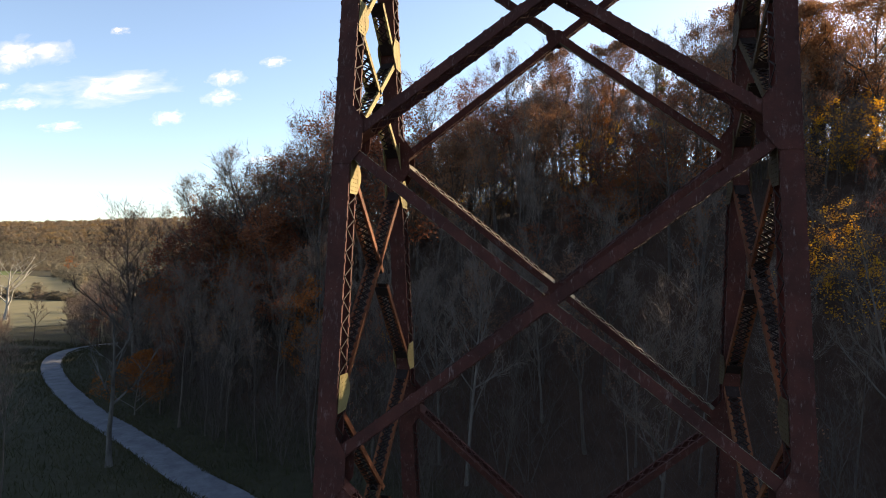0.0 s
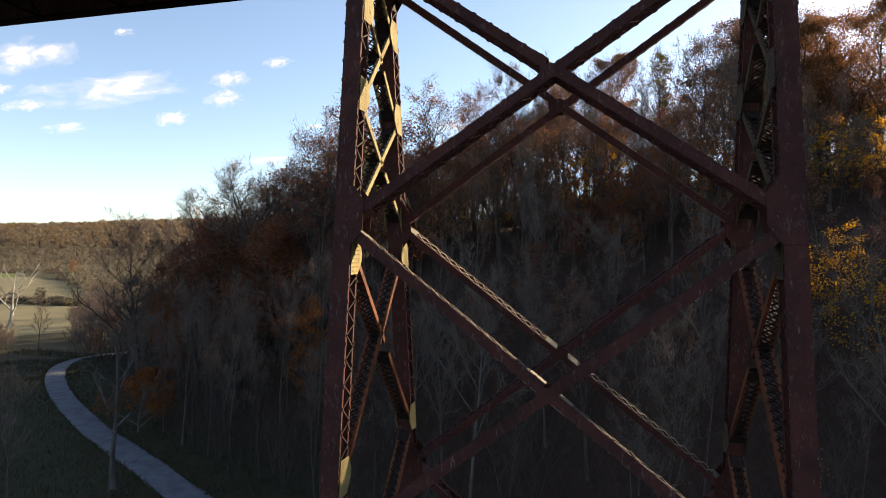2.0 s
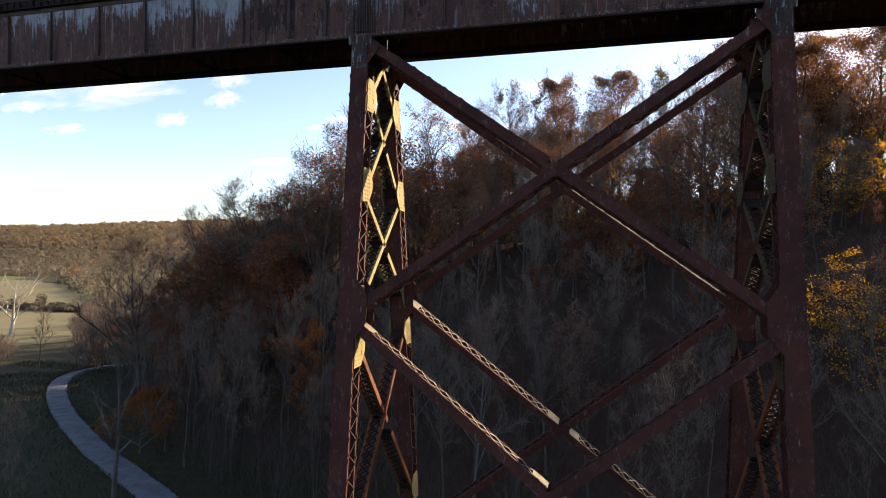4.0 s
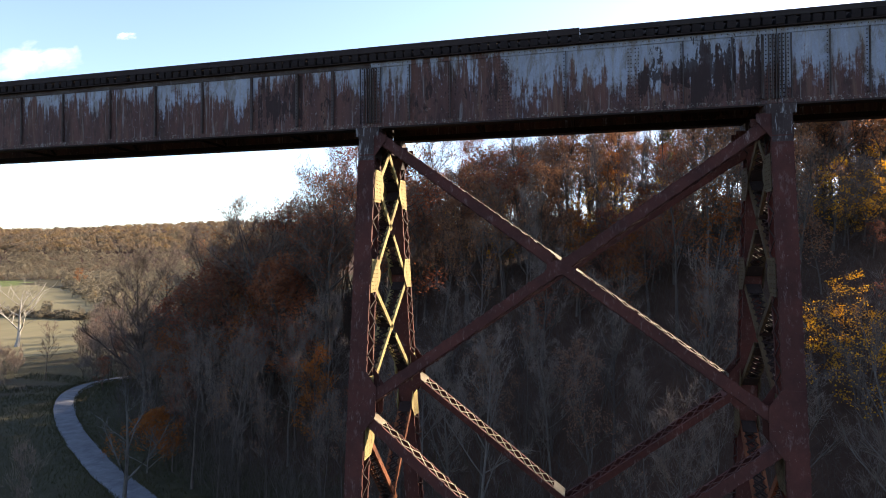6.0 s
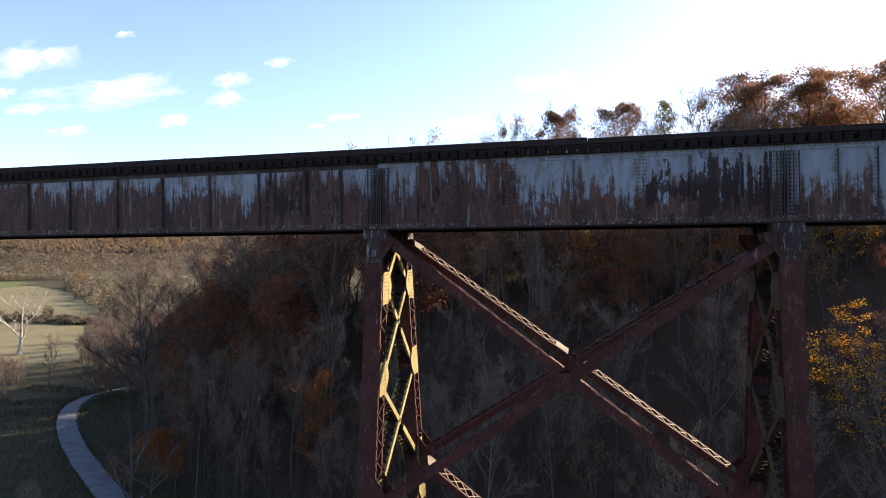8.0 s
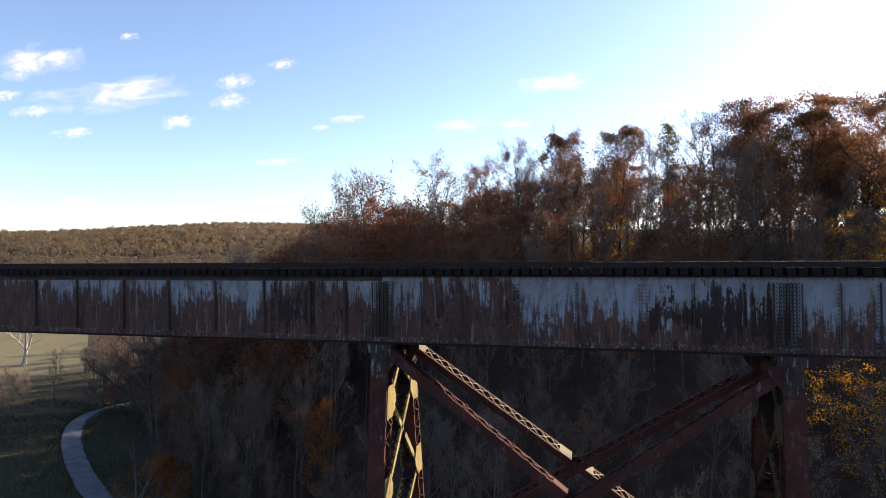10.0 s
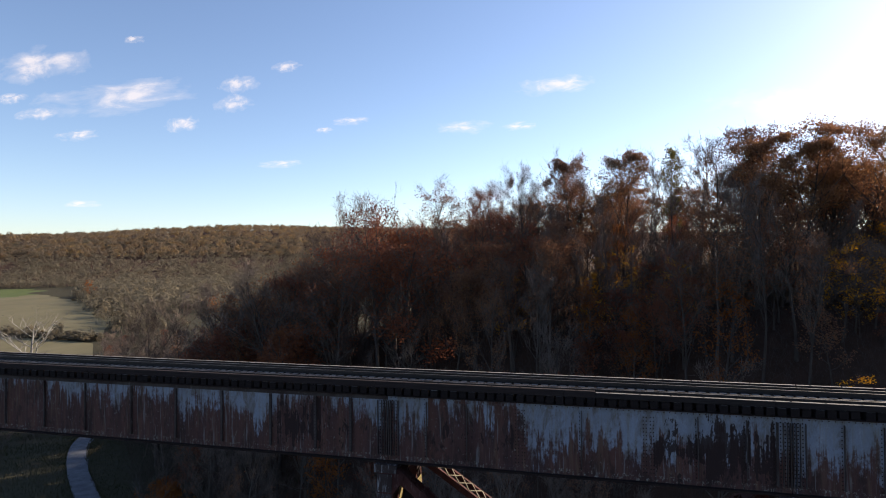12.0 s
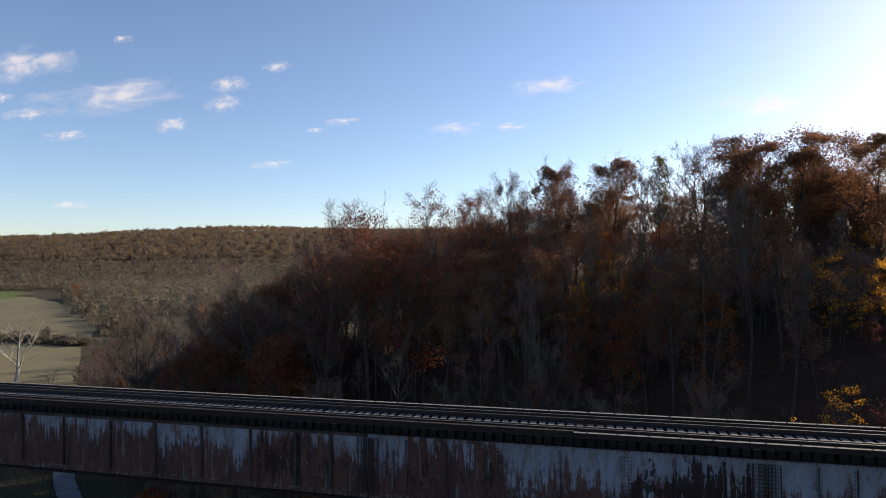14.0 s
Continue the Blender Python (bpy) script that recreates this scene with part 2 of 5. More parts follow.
M_GREYLIMB = bark_material("grey_limb_bark", (0.055, 0.048, 0.042), (0.22, 0.205, 0.19), 0.7)
M_PALEBARK = bark_material("pale_bark", (0.2, 0.185, 0.165), (0.5, 0.48, 0.43), 0.7)


def leaf_material(name, shades, translucent=0.5, patchy=0.35, single=0.18, sweep=0.8, each=0.6):
    """Dry autumn leaves: every leaf its own shade, each tree a little different."""
    m = bpy.data.materials.new(name)
    m.use_nodes = True
    nt = m.node_tree
    nt.nodes.clear()
    out = nt.nodes.new("ShaderNodeOutputMaterial")
    isl = nt.nodes.new("ShaderNodeNewGeometry").outputs["Random Per Island"]
    rnd = nt.nodes.new("ShaderNodeObjectInfo").outputs["Random"]
    patch = noise_fac(nt, coords(nt, "Object"), patchy, 3, 0.6)
    k = calc(nt, "ADD", calc(nt, "MULTIPLY", isl, single), calc(nt, "MULTIPLY", rnd, each) if each else 0.4)
    k = calc(nt, "ADD", k, calc(nt, "MULTIPLY", calc(nt, "SUBTRACT", patch, 0.5), sweep), True)
    col = ramp(nt, k, [(i / (len(shades) - 1), s) for i, s in enumerate(shades)])
    d, t, mx = nt.nodes.new("ShaderNodeBsdfDiffuse"), nt.nodes.new("ShaderNodeBsdfTranslucent"), nt.nodes.new("ShaderNodeMixShader")
    nt.links.new(col, d.inputs[0]), nt.links.new(col, t.inputs[0])
    mx.inputs[0].default_value = translucent
    nt.links.new(d.outputs[0], mx.inputs[1]), nt.links.new(t.outputs[0], mx.inputs[2])
    nt.links.new(mx.outputs[0], out.inputs[0])
    return m


M_OAK = leaf_material("russet_leaves", [(0.15, 0.085, 0.062), (0.2, 0.103, 0.066), (0.255, 0.122, 0.063), (0.33, 0.168, 0.064)], 0.42)
M_RED = leaf_material("dark_red_leaves", [(0.16, 0.062, 0.046), (0.22, 0.08, 0.046), (0.3, 0.11, 0.046)], 0.5)
M_BROWN = leaf_material("dull_brown_leaves", [(0.11, 0.088, 0.072), (0.13, 0.098, 0.077), (0.15, 0.105, 0.076), (0.175, 0.11, 0.068)])
M_YELLOW = leaf_material("yellow_leaves", [(0.58, 0.25, 0.02), (0.66, 0.32, 0.028), (0.7, 0.4, 0.045)], 0.58)
M_ORANGE = leaf_material("orange_leaves", [(0.17, 0.058, 0.02), (0.25, 0.082, 0.024), (0.31, 0.12, 0.03)], 0.45)
M_OLIVE = leaf_material("olive_leaves", [(0.12, 0.105, 0.035), (0.19, 0.165, 0.045), (0.27, 0.22, 0.06)], 0.5)
M_BRUSH = leaf_material("brush_leaves", [(0.1, 0.078, 0.062), (0.13, 0.09, 0.064), (0.16, 0.092, 0.058), (0.2, 0.12, 0.055)], 0.4)
M_FARWOOD = leaf_material("far_wood_leaves", [(0.17, 0.14, 0.115), (0.185, 0.148, 0.11), (0.2, 0.145, 0.096), (0.24, 0.165, 0.09), (0.38, 0.28, 0.1)], 0.68, 0.045, 0.1, 2.2, 0)
M_FARGREY = leaf_material("far_wood_twigs", [(0.115, 0.098, 0.074), (0.135, 0.118, 0.088), (0.16, 0.14, 0.105), (0.165, 0.125, 0.078)], 0.65, 0.055, 0.12, 2.2, 0)


def cloud_material():
    m = bpy.data.materials.new("cloud_vapour")
    m.use_nodes = True
    nt = m.node_tree
    nt.nodes.clear()
    out = nt.nodes.new("ShaderNodeOutputMaterial")
    c = nt.nodes.new("ShaderNodeTexCoord").outputs["Object"]
    rnd = nt.nodes.new("ShaderNodeObjectInfo").outputs["Random"]
    ln = nt.nodes.new("ShaderNodeVectorMath")
    ln.operation = "LENGTH"
    nt.links.new(c, ln.inputs[0])
    off = nt.nodes.new("ShaderNodeCombineXYZ")
    nt.links.new(calc(nt, "MULTIPLY", rnd, 37.0), off.inputs[2])
    add = nt.nodes.new("ShaderNodeVectorMath")
    nt.links.new(c, add.inputs[0]), nt.links.new(off.outputs[0], add.inputs[1])
    mp = nt.nodes.new("ShaderNodeMapping")
    mp.inputs["Scale"].default_value = (1.5, 1.0, 1.0)
    nt.links.new(add.outputs[0], mp.inputs["Vector"])
    n = noise_fac(nt, mp.outputs[0], 1.25, 6, 0.6, 0.3)
    dens = calc(nt, "SUBTRACT", calc(nt, "MULTIPLY", calc(nt, "SUBTRACT", n, 0.2), 2.7), calc(nt, "MULTIPLY", calc(nt, "POWER", ln.outputs["Value"], 1.8), 1.0))
    alpha = ramp(nt, dens, [(0.0, 0.0), (0.5, 0.15), (1.0, 0.6)])
    e, t, mx = nt.nodes.new("ShaderNodeEmission"), nt.nodes.new("ShaderNodeBsdfTransparent"), nt.nodes.new("ShaderNodeMixShader")
    e.inputs[0].default_value, e.inputs[1].default_value = (1.0, 0.95, 0.92, 1), 0.58
    nt.links.new(alpha, mx.inputs[0]), nt.links.new(t.outputs[0], mx.inputs[1]), nt.links.new(e.outputs[0], mx.inputs[2])
    nt.links.new(mx.outputs[0], out.inputs[0])
    return m


M_CLOUD = cloud_material()


# ---- building helpers ----
def mesh_of(name, verts, faces, mat, smooth=False):
    me = bpy.data.meshes.new(name)
    me.from_pydata([tuple(v) for v in verts], [], faces)
    me.materials.append(mat)
    if smooth:
        me.polygons.foreach_set("use_smooth", [True] * len(me.polygons))
    me.update()
    return me


def thing(name, at, label, category, group="", kind=""):
    e = new(name)
    e.location = at
    return tagged(e, label, category, group, kind)


class Solid:
    """Collects boxes, bars and rivets in world metres; part() then hangs them under a thing."""

    def __init__(self):
        self.v, self.f = [], []

    def prism(self, p, q, a, b, wa, wb):
        """A bar from p to q, wa wide along a and wb along b."""
        k = len(self.v)
        for c in (p, q):
            for sa, sb in ((-1, -1), (1, -1), (1, 1), (-1, 1)):
                self.v.append(Vector(c) + a * (sa * wa / 2) + b * (sb * wb / 2))
        self.f += [(k, k + 3, k + 2, k + 1), (k + 4, k + 5, k + 6, k + 7), (k, k + 1, k + 5, k + 4), (k + 1, k + 2, k + 6, k + 5),
                   (k + 2, k + 3, k + 7, k + 6), (k + 3, k, k + 4, k + 7)]
        return self

    def box(self, c, size):
        x, y, z = size
        return self.prism(Vector(c) - Vector((0, 0, z / 2)), Vector(c) + Vector((0, 0, z / 2)), Vector((1, 0, 0)), Vector((0, 1, 0)), x, y)

    def rivet(self, c, n, r=0.022):
        n = Vector(n)
        t = n.orthogonal().normalized()
        u = n.cross(t)
        k = len(self.v)
        for i in range(5):
            g = i * math.tau / 5
            self.v.append(Vector(c) + (t * math.cos(g) + u * math.sin(g)) * r)
        for i in range(5):
            g = i * math.tau / 5
            self.v.append(Vector(c) + (t * math.cos(g) + u * math.sin(g)) * r * 0.55 + n * r * 0.7)
        self.f += [(k + i, k + (i + 1) % 5, k + 5 + (i + 1) % 5, k + 5 + i) for i in range(5)] + [tuple(k + 5 + i for i in range(5))]
        return self

    def plate(self, outline, n, thick):
        """A flat plate: outline points in order, thickened along n."""
        k, m, n = len(self.v), len(outline), Vector(n) * thick / 2
        self.v += [Vector(p) - n for p in outline] + [Vector(p) + n for p in outline]
        self.f += [tuple(k + i for i in reversed(range(m))), tuple(k + m + i for i in range(m))]
        self.f += [(k + i, k + (i + 1) % m, k + m + (i + 1) % m, k + m + i) for i in range(m)]
        return self


def part(name, solid, mat, parent, label="", kind=""):
    base = Vector(ORIGIN.get(parent.name, (0, 0, 0)))
    ob = new(name, mesh_of(name, [v - base for v in solid.v], solid.f, mat))
    ob.parent = parent
    ORIGIN[ob.name] = tuple(base)
    return tagged(ob, label, kind=kind)


ORIGIN = {}


def rooted(name, at, label, category, group="", kind=""):
    e = thing(name, at, label, category, group, kind)
    ORIGIN[e.name] = tuple(at)
    return e


# ---- ground ----
def smooth(t):
    t = min(1.0, max(0.0, t))
    return t * t * (3 - 2 * t)


def along(pairs, x):
    for (x0, y0), (x1, y1) in zip(pairs, pairs[1:]):
        if x <= x1:
            return y0 + (y1 - y0) * max(0.0, (x - x0) / (x1 - x0))
    return pairs[-1][1]


ROAD = [(-14, -400), (-14, -20), (-14, 22), (-19, 40), (-30.8, 48), (-37.5, 51.3), (-44.5, 56), (-54, 62), (-64, 67.8), (-76, 76.2), (-87.5, 84.7), (-100, 95.3), (-107, 102.5), (-112, 109), (-115, 115.5), (-114.5, 122), (-107, 132), (-96, 145)]
CREST = [(-122, 2), (-100, 8), (-88, 13), (-62, 20), (-45, 24), (-24, 28), (-5, 31), (14, 33), (45, 34), (120, 37), (400, 40)]
FOOT = [(-140, 150), (-108, 128), (-97, 107), (-84, 93), (-60, 75), (-41, 63), (-24, 54), (-10, 44), (20, 35), (80, 31), (400, 40)]


def height(x, y):
    d = (y - along(FOOT, x)) * 0.8
    hill = along(CREST, x) * smooth(d / 46.0) * smooth((x + 122) / 26.0)
    hill -= 0.05 * max(0.0, d - 60.0) * smooth((x + 122) / 26.0)
    if d > 4 and x > -125:
        hill += 1.6 * noise.noise((x * 0.06, y * 0.06, 3.1)) * smooth(d / 20) * smooth((x + 122) / 26.0)
    r = math.hypot(x, y)
    far = smooth((r - 1050.0) / 900.0) * (89.0 + 22.0 * noise.noise((x * 0.0011, y * 0.0011, 7.7)) + 32.0 * smooth((x + 1450) / 500))
    return max(hill, 0.0) + far


def axis(near, steps, reach):
    a = [near * i / steps for i in range(steps)]
    g, s = near, near / steps
    while g < reach:
        a.append(g)
        s *= 1.16
        g += s
    return sorted([-v for v in a if v > 0] + a)


gx, gy = axis(130, 52, 4200), axis(150, 60, 4200)
gv = [(x, y, height(x, y)) for y in gy for x in gx]
nx = len(gx)
gf = [(j * nx + i, j * nx + i + 1, (j + 1) * nx + i + 1, (j + 1) * nx + i) for j in range(len(gy) - 1) for i in range(nx - 1)]
tagged(new("ground", mesh_of("ground", gv, gf, M_GROUND, True)), "brown leaf-littered valley floor and wooded hillside with dull grass", "ground", kind="structure")


def ribbon(name, line, width, lift, mat, label, category):
    """A strip that follows a line over the ground, with a cambered middle and ragged edges."""
    pts = []
    for (x0, y0), (x1, y1) in zip(line, line[1:]):
        n = max(2, int(math.hypot(x1 - x0, y1 - y0) / 2.5))
        pts += [(x0 + (x1 - x0) * i / n, y0 + (y1 - y0) * i / n) for i in range(n)]
    for _ in range(6):
        pts = [pts[0]] + [tuple((a[k] + 2 * b[k] + c[k]) / 4 for k in (0, 1)) for a, b, c in zip(pts, pts[1:], pts[2:])] + [pts[-1]]
    vs, fs = [], []
    for i, p in enumerate(pts):
        a, b = pts[max(0, i - 1)], pts[min(len(pts) - 1, i + 1)]
        d = Vector((b[0] - a[0], b[1] - a[1], 0)).normalized()
        s = Vector((d.y, -d.x, 0))
        for w, up in ((-0.5, 0.0), (-0.42, 0.06), (-0.2, 0.03), (0, 0.1), (0.2, 0.03), (0.42, 0.06), (0.5, 0.0)):
            rag = 0.3 * noise.noise((p[0] * 0.17, p[1] * 0.17, w * 9)) if abs(w) == 0.5 else 0.0
            c = Vector((*p, 0)) + s * (w * width + rag)
            vs.append((c.x, c.y, height(c.x, c.y) + lift + up))
    fs = [(7 * i + k, 7 * i + k + 1, 7 * i + k + 8, 7 * i + k + 7) for i in range(len(pts) - 1) for k in range(6)]
    return tagged(new(name, mesh_of(name, vs, fs, mat, True)), label, category, kind="structure")


ribbon("road", ROAD, 3.7, 0.05, M_ROAD, "pale grey gravel country road with worn wheel tracks", "road")


def patch(name, corners, lift, mat, label):
    """A field: a fan of its ragged outline, laid on the valley floor."""
    ring = []
    for (x0, y0), (x1, y1) in zip(corners, corners[1:] + corners[:1]):
        n = 14
        for i in range(n):
            x, y = x0 + (x1 - x0) * i / n, y0 + (y1 - y0) * i / n
            k = 0.02 * math.hypot(x, y)
            ring.append((x + k * noise.noise((x * 0.03, y * 0.03, 1)), y + k * noise.noise((x * 0.03, y * 0.03, 5)), lift))
    cx, cy = sum(p[0] for p in ring) / len(ring), sum(p[1] for p in ring) / len(ring)
    vs = ring + [(cx, cy, lift)]
    fs = [(i, (i + 1) % len(ring), len(ring)) for i in range(len(ring))]
    return tagged(new(name, mesh_of(name, vs, fs, mat)), label, "field", kind="structure")


patch("stubble_field", [(-159, 157), (-172, 136), (-330, 160), (-420, 260), (-300, 246), (-236, 236)], 0.06, M_FIELD, "pale tan harvested stubble field beyond the trees")
patch("stubble_field", [(-262, 268), (-310, 256), (-620, 400), (-640, 560), (-560, 520), (-414, 430)], 0.06, M_FIELD, "pale tan harvested field bounded by hedges")
patch("green_field", [(-640, 562), (-620, 470), (-960, 640), (-820, 720)], 0.1, M_GREEN, "bright green sown field at the valley's end")

# ---- the viaduct ----
YC, GIRDER_Y, LEG_TOP = 18.15, 1.1, 33.12
LEFT_X, RIGHT_X = -6.28, 5.48
X, Y, Z = Vector((1, 0, 0)), Vector((0, 1, 0)), Vector((0, 0, 1))
SPAN = 22.6
BOTTOM, WEB_LOW, WEB_HIGH, TOP = 33.38, 33.44, 35.5, 35.56


def plate_girder(x0, x1, y, out, stiff, splices, label):
    """A riveted plate girder from x0 to x1; out: +1 or -1, the side on which the stiffeners stand."""
    g = rooted("plate_girder", ((x0 + x1) / 2, y, BOTTOM), label, "girder", "viaduct girders")
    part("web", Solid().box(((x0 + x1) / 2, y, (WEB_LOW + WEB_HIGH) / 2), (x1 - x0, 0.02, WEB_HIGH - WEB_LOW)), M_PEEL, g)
    # top flange dark: the shade of the overhanging ties is put into its colour
    part("top_flange", Solid().box(((x0 + x1) / 2, y, TOP - 0.015), (x1 - x0, 0.36, 0.03)), M_DARK, g, "top flange coloured dark for the shade of the ties above")
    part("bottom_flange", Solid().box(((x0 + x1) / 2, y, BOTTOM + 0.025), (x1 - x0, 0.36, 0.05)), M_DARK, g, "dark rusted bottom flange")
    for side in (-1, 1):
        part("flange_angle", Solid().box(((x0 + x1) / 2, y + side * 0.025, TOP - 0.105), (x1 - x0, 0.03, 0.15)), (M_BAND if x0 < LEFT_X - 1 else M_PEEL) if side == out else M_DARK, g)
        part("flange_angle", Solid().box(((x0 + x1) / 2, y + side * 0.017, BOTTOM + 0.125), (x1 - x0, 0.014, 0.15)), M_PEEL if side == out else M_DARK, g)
    s = Solid()
    n = int((x1 - x0) / 0.16)
    for i in range(n):
        xx = x0 + 0.1 + (x1 - x0 - 0.2) * i / (n - 1)
        s.rivet((xx, y + out * 0.024, BOTTOM + 0.14), Y * out, 0.02)
        s.rivet((xx, y + out * 0.04, TOP - 0.1), Y * out, 0.02)
    part("flange_rivets", s, M_BAND, g, "rows of round rivet heads", "stuff")
    for xx in stiff:
        mid, tall = (WEB_LOW + WEB_HIGH) / 2 + 0.02, WEB_HIGH - WEB_LOW - 0.3
        # rib darker than the web; its shadow line is in the colour
        rib = part("stiffener", Solid().box((xx, y + out * 0.055, mid), (0.02, 0.075, tall)), M_BAND, g)
        part("angle_leg", Solid().box((xx - 0.055, y + out * 0.017, mid), (0.09, 0.014, tall)), M_BAND if x0 < LEFT_X - 1 else M_PEEL, rib)
        s = Solid()
        for i in range(16):
            s.rivet((xx - 0.055, y + out * 0.024, WEB_LOW + 0.2 + i * 0.11), Y * out, 0.02)
        part("rivet_band", s, M_DARK, rib, "dark rusty rivet heads", "stuff")
    for xx in splices:
        s = Solid().box((xx, y + out * 0.018, (WEB_LOW + WEB_HIGH) / 2), (0.38, 0.016, WEB_HIGH - WEB_LOW - 0.34))
        plate = part("splice_plate", s, M_PEEL, g, "riveted splice plate")
        s = Solid()
        for i in range(16):
            for dx in (-0.14, -0.06, 0.06, 0.14):
                s.rivet((xx + dx, y + out * 0.026, WEB_LOW + 0.24 + i * 0.107), Y * out, 0.02)
        part("rivet_band", s, M_DARK, plate, "dark rusty rivet heads", "stuff")
    for xx in (x0, x1):
        inward = 1 if xx == x0 else -1
        mid, tall = (WEB_LOW + WEB_HIGH) / 2, WEB_HIGH - WEB_LOW - 0.3
        post = part("end_post", Solid().box((xx + inward * 0.19, y + out * 0.019, mid), (0.3, 0.018, tall)), M_PEEL, g, "end post of doubled riveted stiffeners")
        # edges darker than the plate, to stand in for light and shade between them
        for k, deep in ((0.022, 0.07), (0.1, 0.085), (0.2, 0.05), (0.335, 0.06)):
            part("angle_edge", Solid().box((xx + inward * k, y + out * (0.028 + deep / 2), mid), (0.022, deep, tall)), M_BAND, post)
        s = Solid()
        for i in range(17):
            for k in (0.06, 0.15, 0.265):
                s.rivet((xx + inward * k, y + out * 0.028, WEB_LOW + 0.2 + i * 0.107), Y * out, 0.022)
        part("rivet_band", s, M_DARK, post, "dark rusty rivet heads", "stuff")
    return g


LEFT_STIFF = [-7.56, -8.83, -10.51, -12.42, -14.31, -16.21, -18.29, -20.21, -22.1, -24.0, -25.9, -27.4]
TOWER_STIFF = [-4.98, -3.67, -0.16, 3.08, 4.35, 5.1]
for y, out in ((YC - GIRDER_Y, -1), (YC + GIRDER_Y, 1)):
    plate_girder(LEFT_X - SPAN, LEFT_X - 0.01, y, out, LEFT_STIFF, [], "riveted plate girder with rust-streaked flaking blue-grey paint")
    plate_girder(LEFT_X + 0.01, RIGHT_X - 0.01, y, out, TOWER_STIFF, [-2.0, 1.74], "riveted plate girder over the tower, pale paint flaking to brown rust")
    plate_girder(RIGHT_X + 0.01, RIGHT_X + SPAN, y, out, [RIGHT_X + LEFT_X - v for v in LEFT_STIFF][0:1] + [7.69, 9.3, 11.2, 13.1, 15.0, 16.9, 18.8, 20.7, 22.6, 24.5, 26.4], [],
                 "riveted plate girder with pale blue paint and vertical rust runs")


def cross_frame(x):
    f = rooted("cross_frame", (x, YC, BOTTOM), "dark steel cross frame bracing the two girders", "brace", "girder cross frames")
    lo, hi, w = 33.6, 35.35, GIRDER_Y - 0.03
    for a, b in (((x, YC - w, lo), (x, YC + w, hi)), ((x + 0.03, YC - w, hi), (x + 0.03, YC + w, lo)), ((x - 0.03, YC - w, hi + 0.05), (x - 0.03, YC + w, hi + 0.05)), ((x - 0.03, YC - w, lo - 0.06), (x - 0.03, YC + w, lo - 0.06))):
        d = (Vector(b) - Vector(a)).normalized()
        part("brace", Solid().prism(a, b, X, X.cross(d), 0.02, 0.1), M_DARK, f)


for x in [LEFT_X - SPAN + 0.4, -25, -21, -17, -13, -9.5, LEFT_X - 0.2, LEFT_X + 0.25, -3, 0, 3, RIGHT_X - 0.25, RIGHT_X + 0.2, 9.5, 13.5, 17.5, 21.5, 25.5, RIGHT_X + SPAN - 0.4]:
    cross_frame(x)


RIVETED = [True]      # the towers outside the view are built without lacing and rivets


def laced(parent, name, p, q, s, w, h, mat, lace_mat, pitch, label="", double=False, battens=0.5, thick=0.02, tabs=False):
    """A built-up member: two plates h deep, w apart along s, tied by lacing bars on both open sides."""
    p, q = Vector(p), Vector(q)
    a = (q - p).normalized()
    s = (s - a * s.dot(a)).normalized()
    u = a.cross(s)
    body, both = Solid(), (Solid(), Solid())
    for k in (-1, 1):
        o = s * (k * w / 2)
        body.prism(p + o, q + o, s, u, thick, h)
        for e in (-1, 1):
            o2 = s * (k * (w / 2 - 0.045)) + u * (e * (h / 2 - 0.008))
            body.prism(p + o2, q + o2, s, u, 0.07, 0.014)
    length = (q - p).length
    if not RIVETED[0]:
        return part(name, body, mat, parent, label)
    n = max(2, int(length / pitch))
    for e in (-1, 1):
        lift, bars = u * (e * (h / 2 + 0.006)), both[(e + 1) // 2]
        for i in range(n):
            t0, t1 = length * i / n, length * (i + 1) / n
            k = 1 if i % 2 else -1
            for kk in ((k, -k) if double else (k,)):
                b0 = p + a * t0 + s * (kk * (w / 2 - 0.04)) + lift
                b1 = p + a * t1 - s * (kk * (w / 2 - 0.04)) + lift
                d = (b1 - b0).normalized()
                bars.prism(b0, b1, u, u.cross(d), 0.012 + 0.004 * (kk == k), 0.04)
                bars.rivet(b0 + u * (e * 0.008), u * e, 0.018)
        for c in (battens / 2, length - battens / 2):
            bars.prism(p + a * (c - battens / 2) + lift * 1.02, p + a * (c + battens / 2) + lift * 1.02, s, u, w - 0.02, 0.016)
            for j in range(4):
                for k in (-1, 1):
                    bars.rivet(p + a * (c - battens / 2 + (j + 0.5) * battens / 4) + s * (k * (w / 2 - 0.05)) + lift * 1.02 + u * (e * 0.008), u * e, 0.02)
    for i in range(int(length / 0.45)):
        for k in (-1, 1):
            for e in (-1, 1):
                body.rivet(p + a * (0.3 + i * 0.45) + s * (k * (w / 2 + thick / 2)) + u * (e * (h / 2 - 0.04)), s * k, 0.018)
    if tabs:
        for i in range(int(length / 0.6)):
            for e in (-1, 1):
                for k in (-1, 1):
                    c = p + a * (0.5 + i * 0.6) + s * (k * (w / 2 - 0.02)) + u * (e * (h / 2 + 0.012))
                    body.prism(c - a * 0.05, c + a * 0.05, s, u, 0.05, 0.028)
    ob = part(name, body, mat, parent, label)
    for bars in both:
        part("lacing", bars, lace_mat, ob)
    return ob


def leg_at(side, z):
    """The centre of the near (side -1) or far (+1) leg plane at height z."""
    return YC + side * (1.07 + (0.115 if side < 0 else 0.185) * (33.6 - z))


NODES = [33.12, 25.05, 15.8, 5.6]
BRACES = [(31.55, 28.75), (28.35, 25.2), (23.85, 17.7), (17.1, 9.6), (9.0, 1.6)]


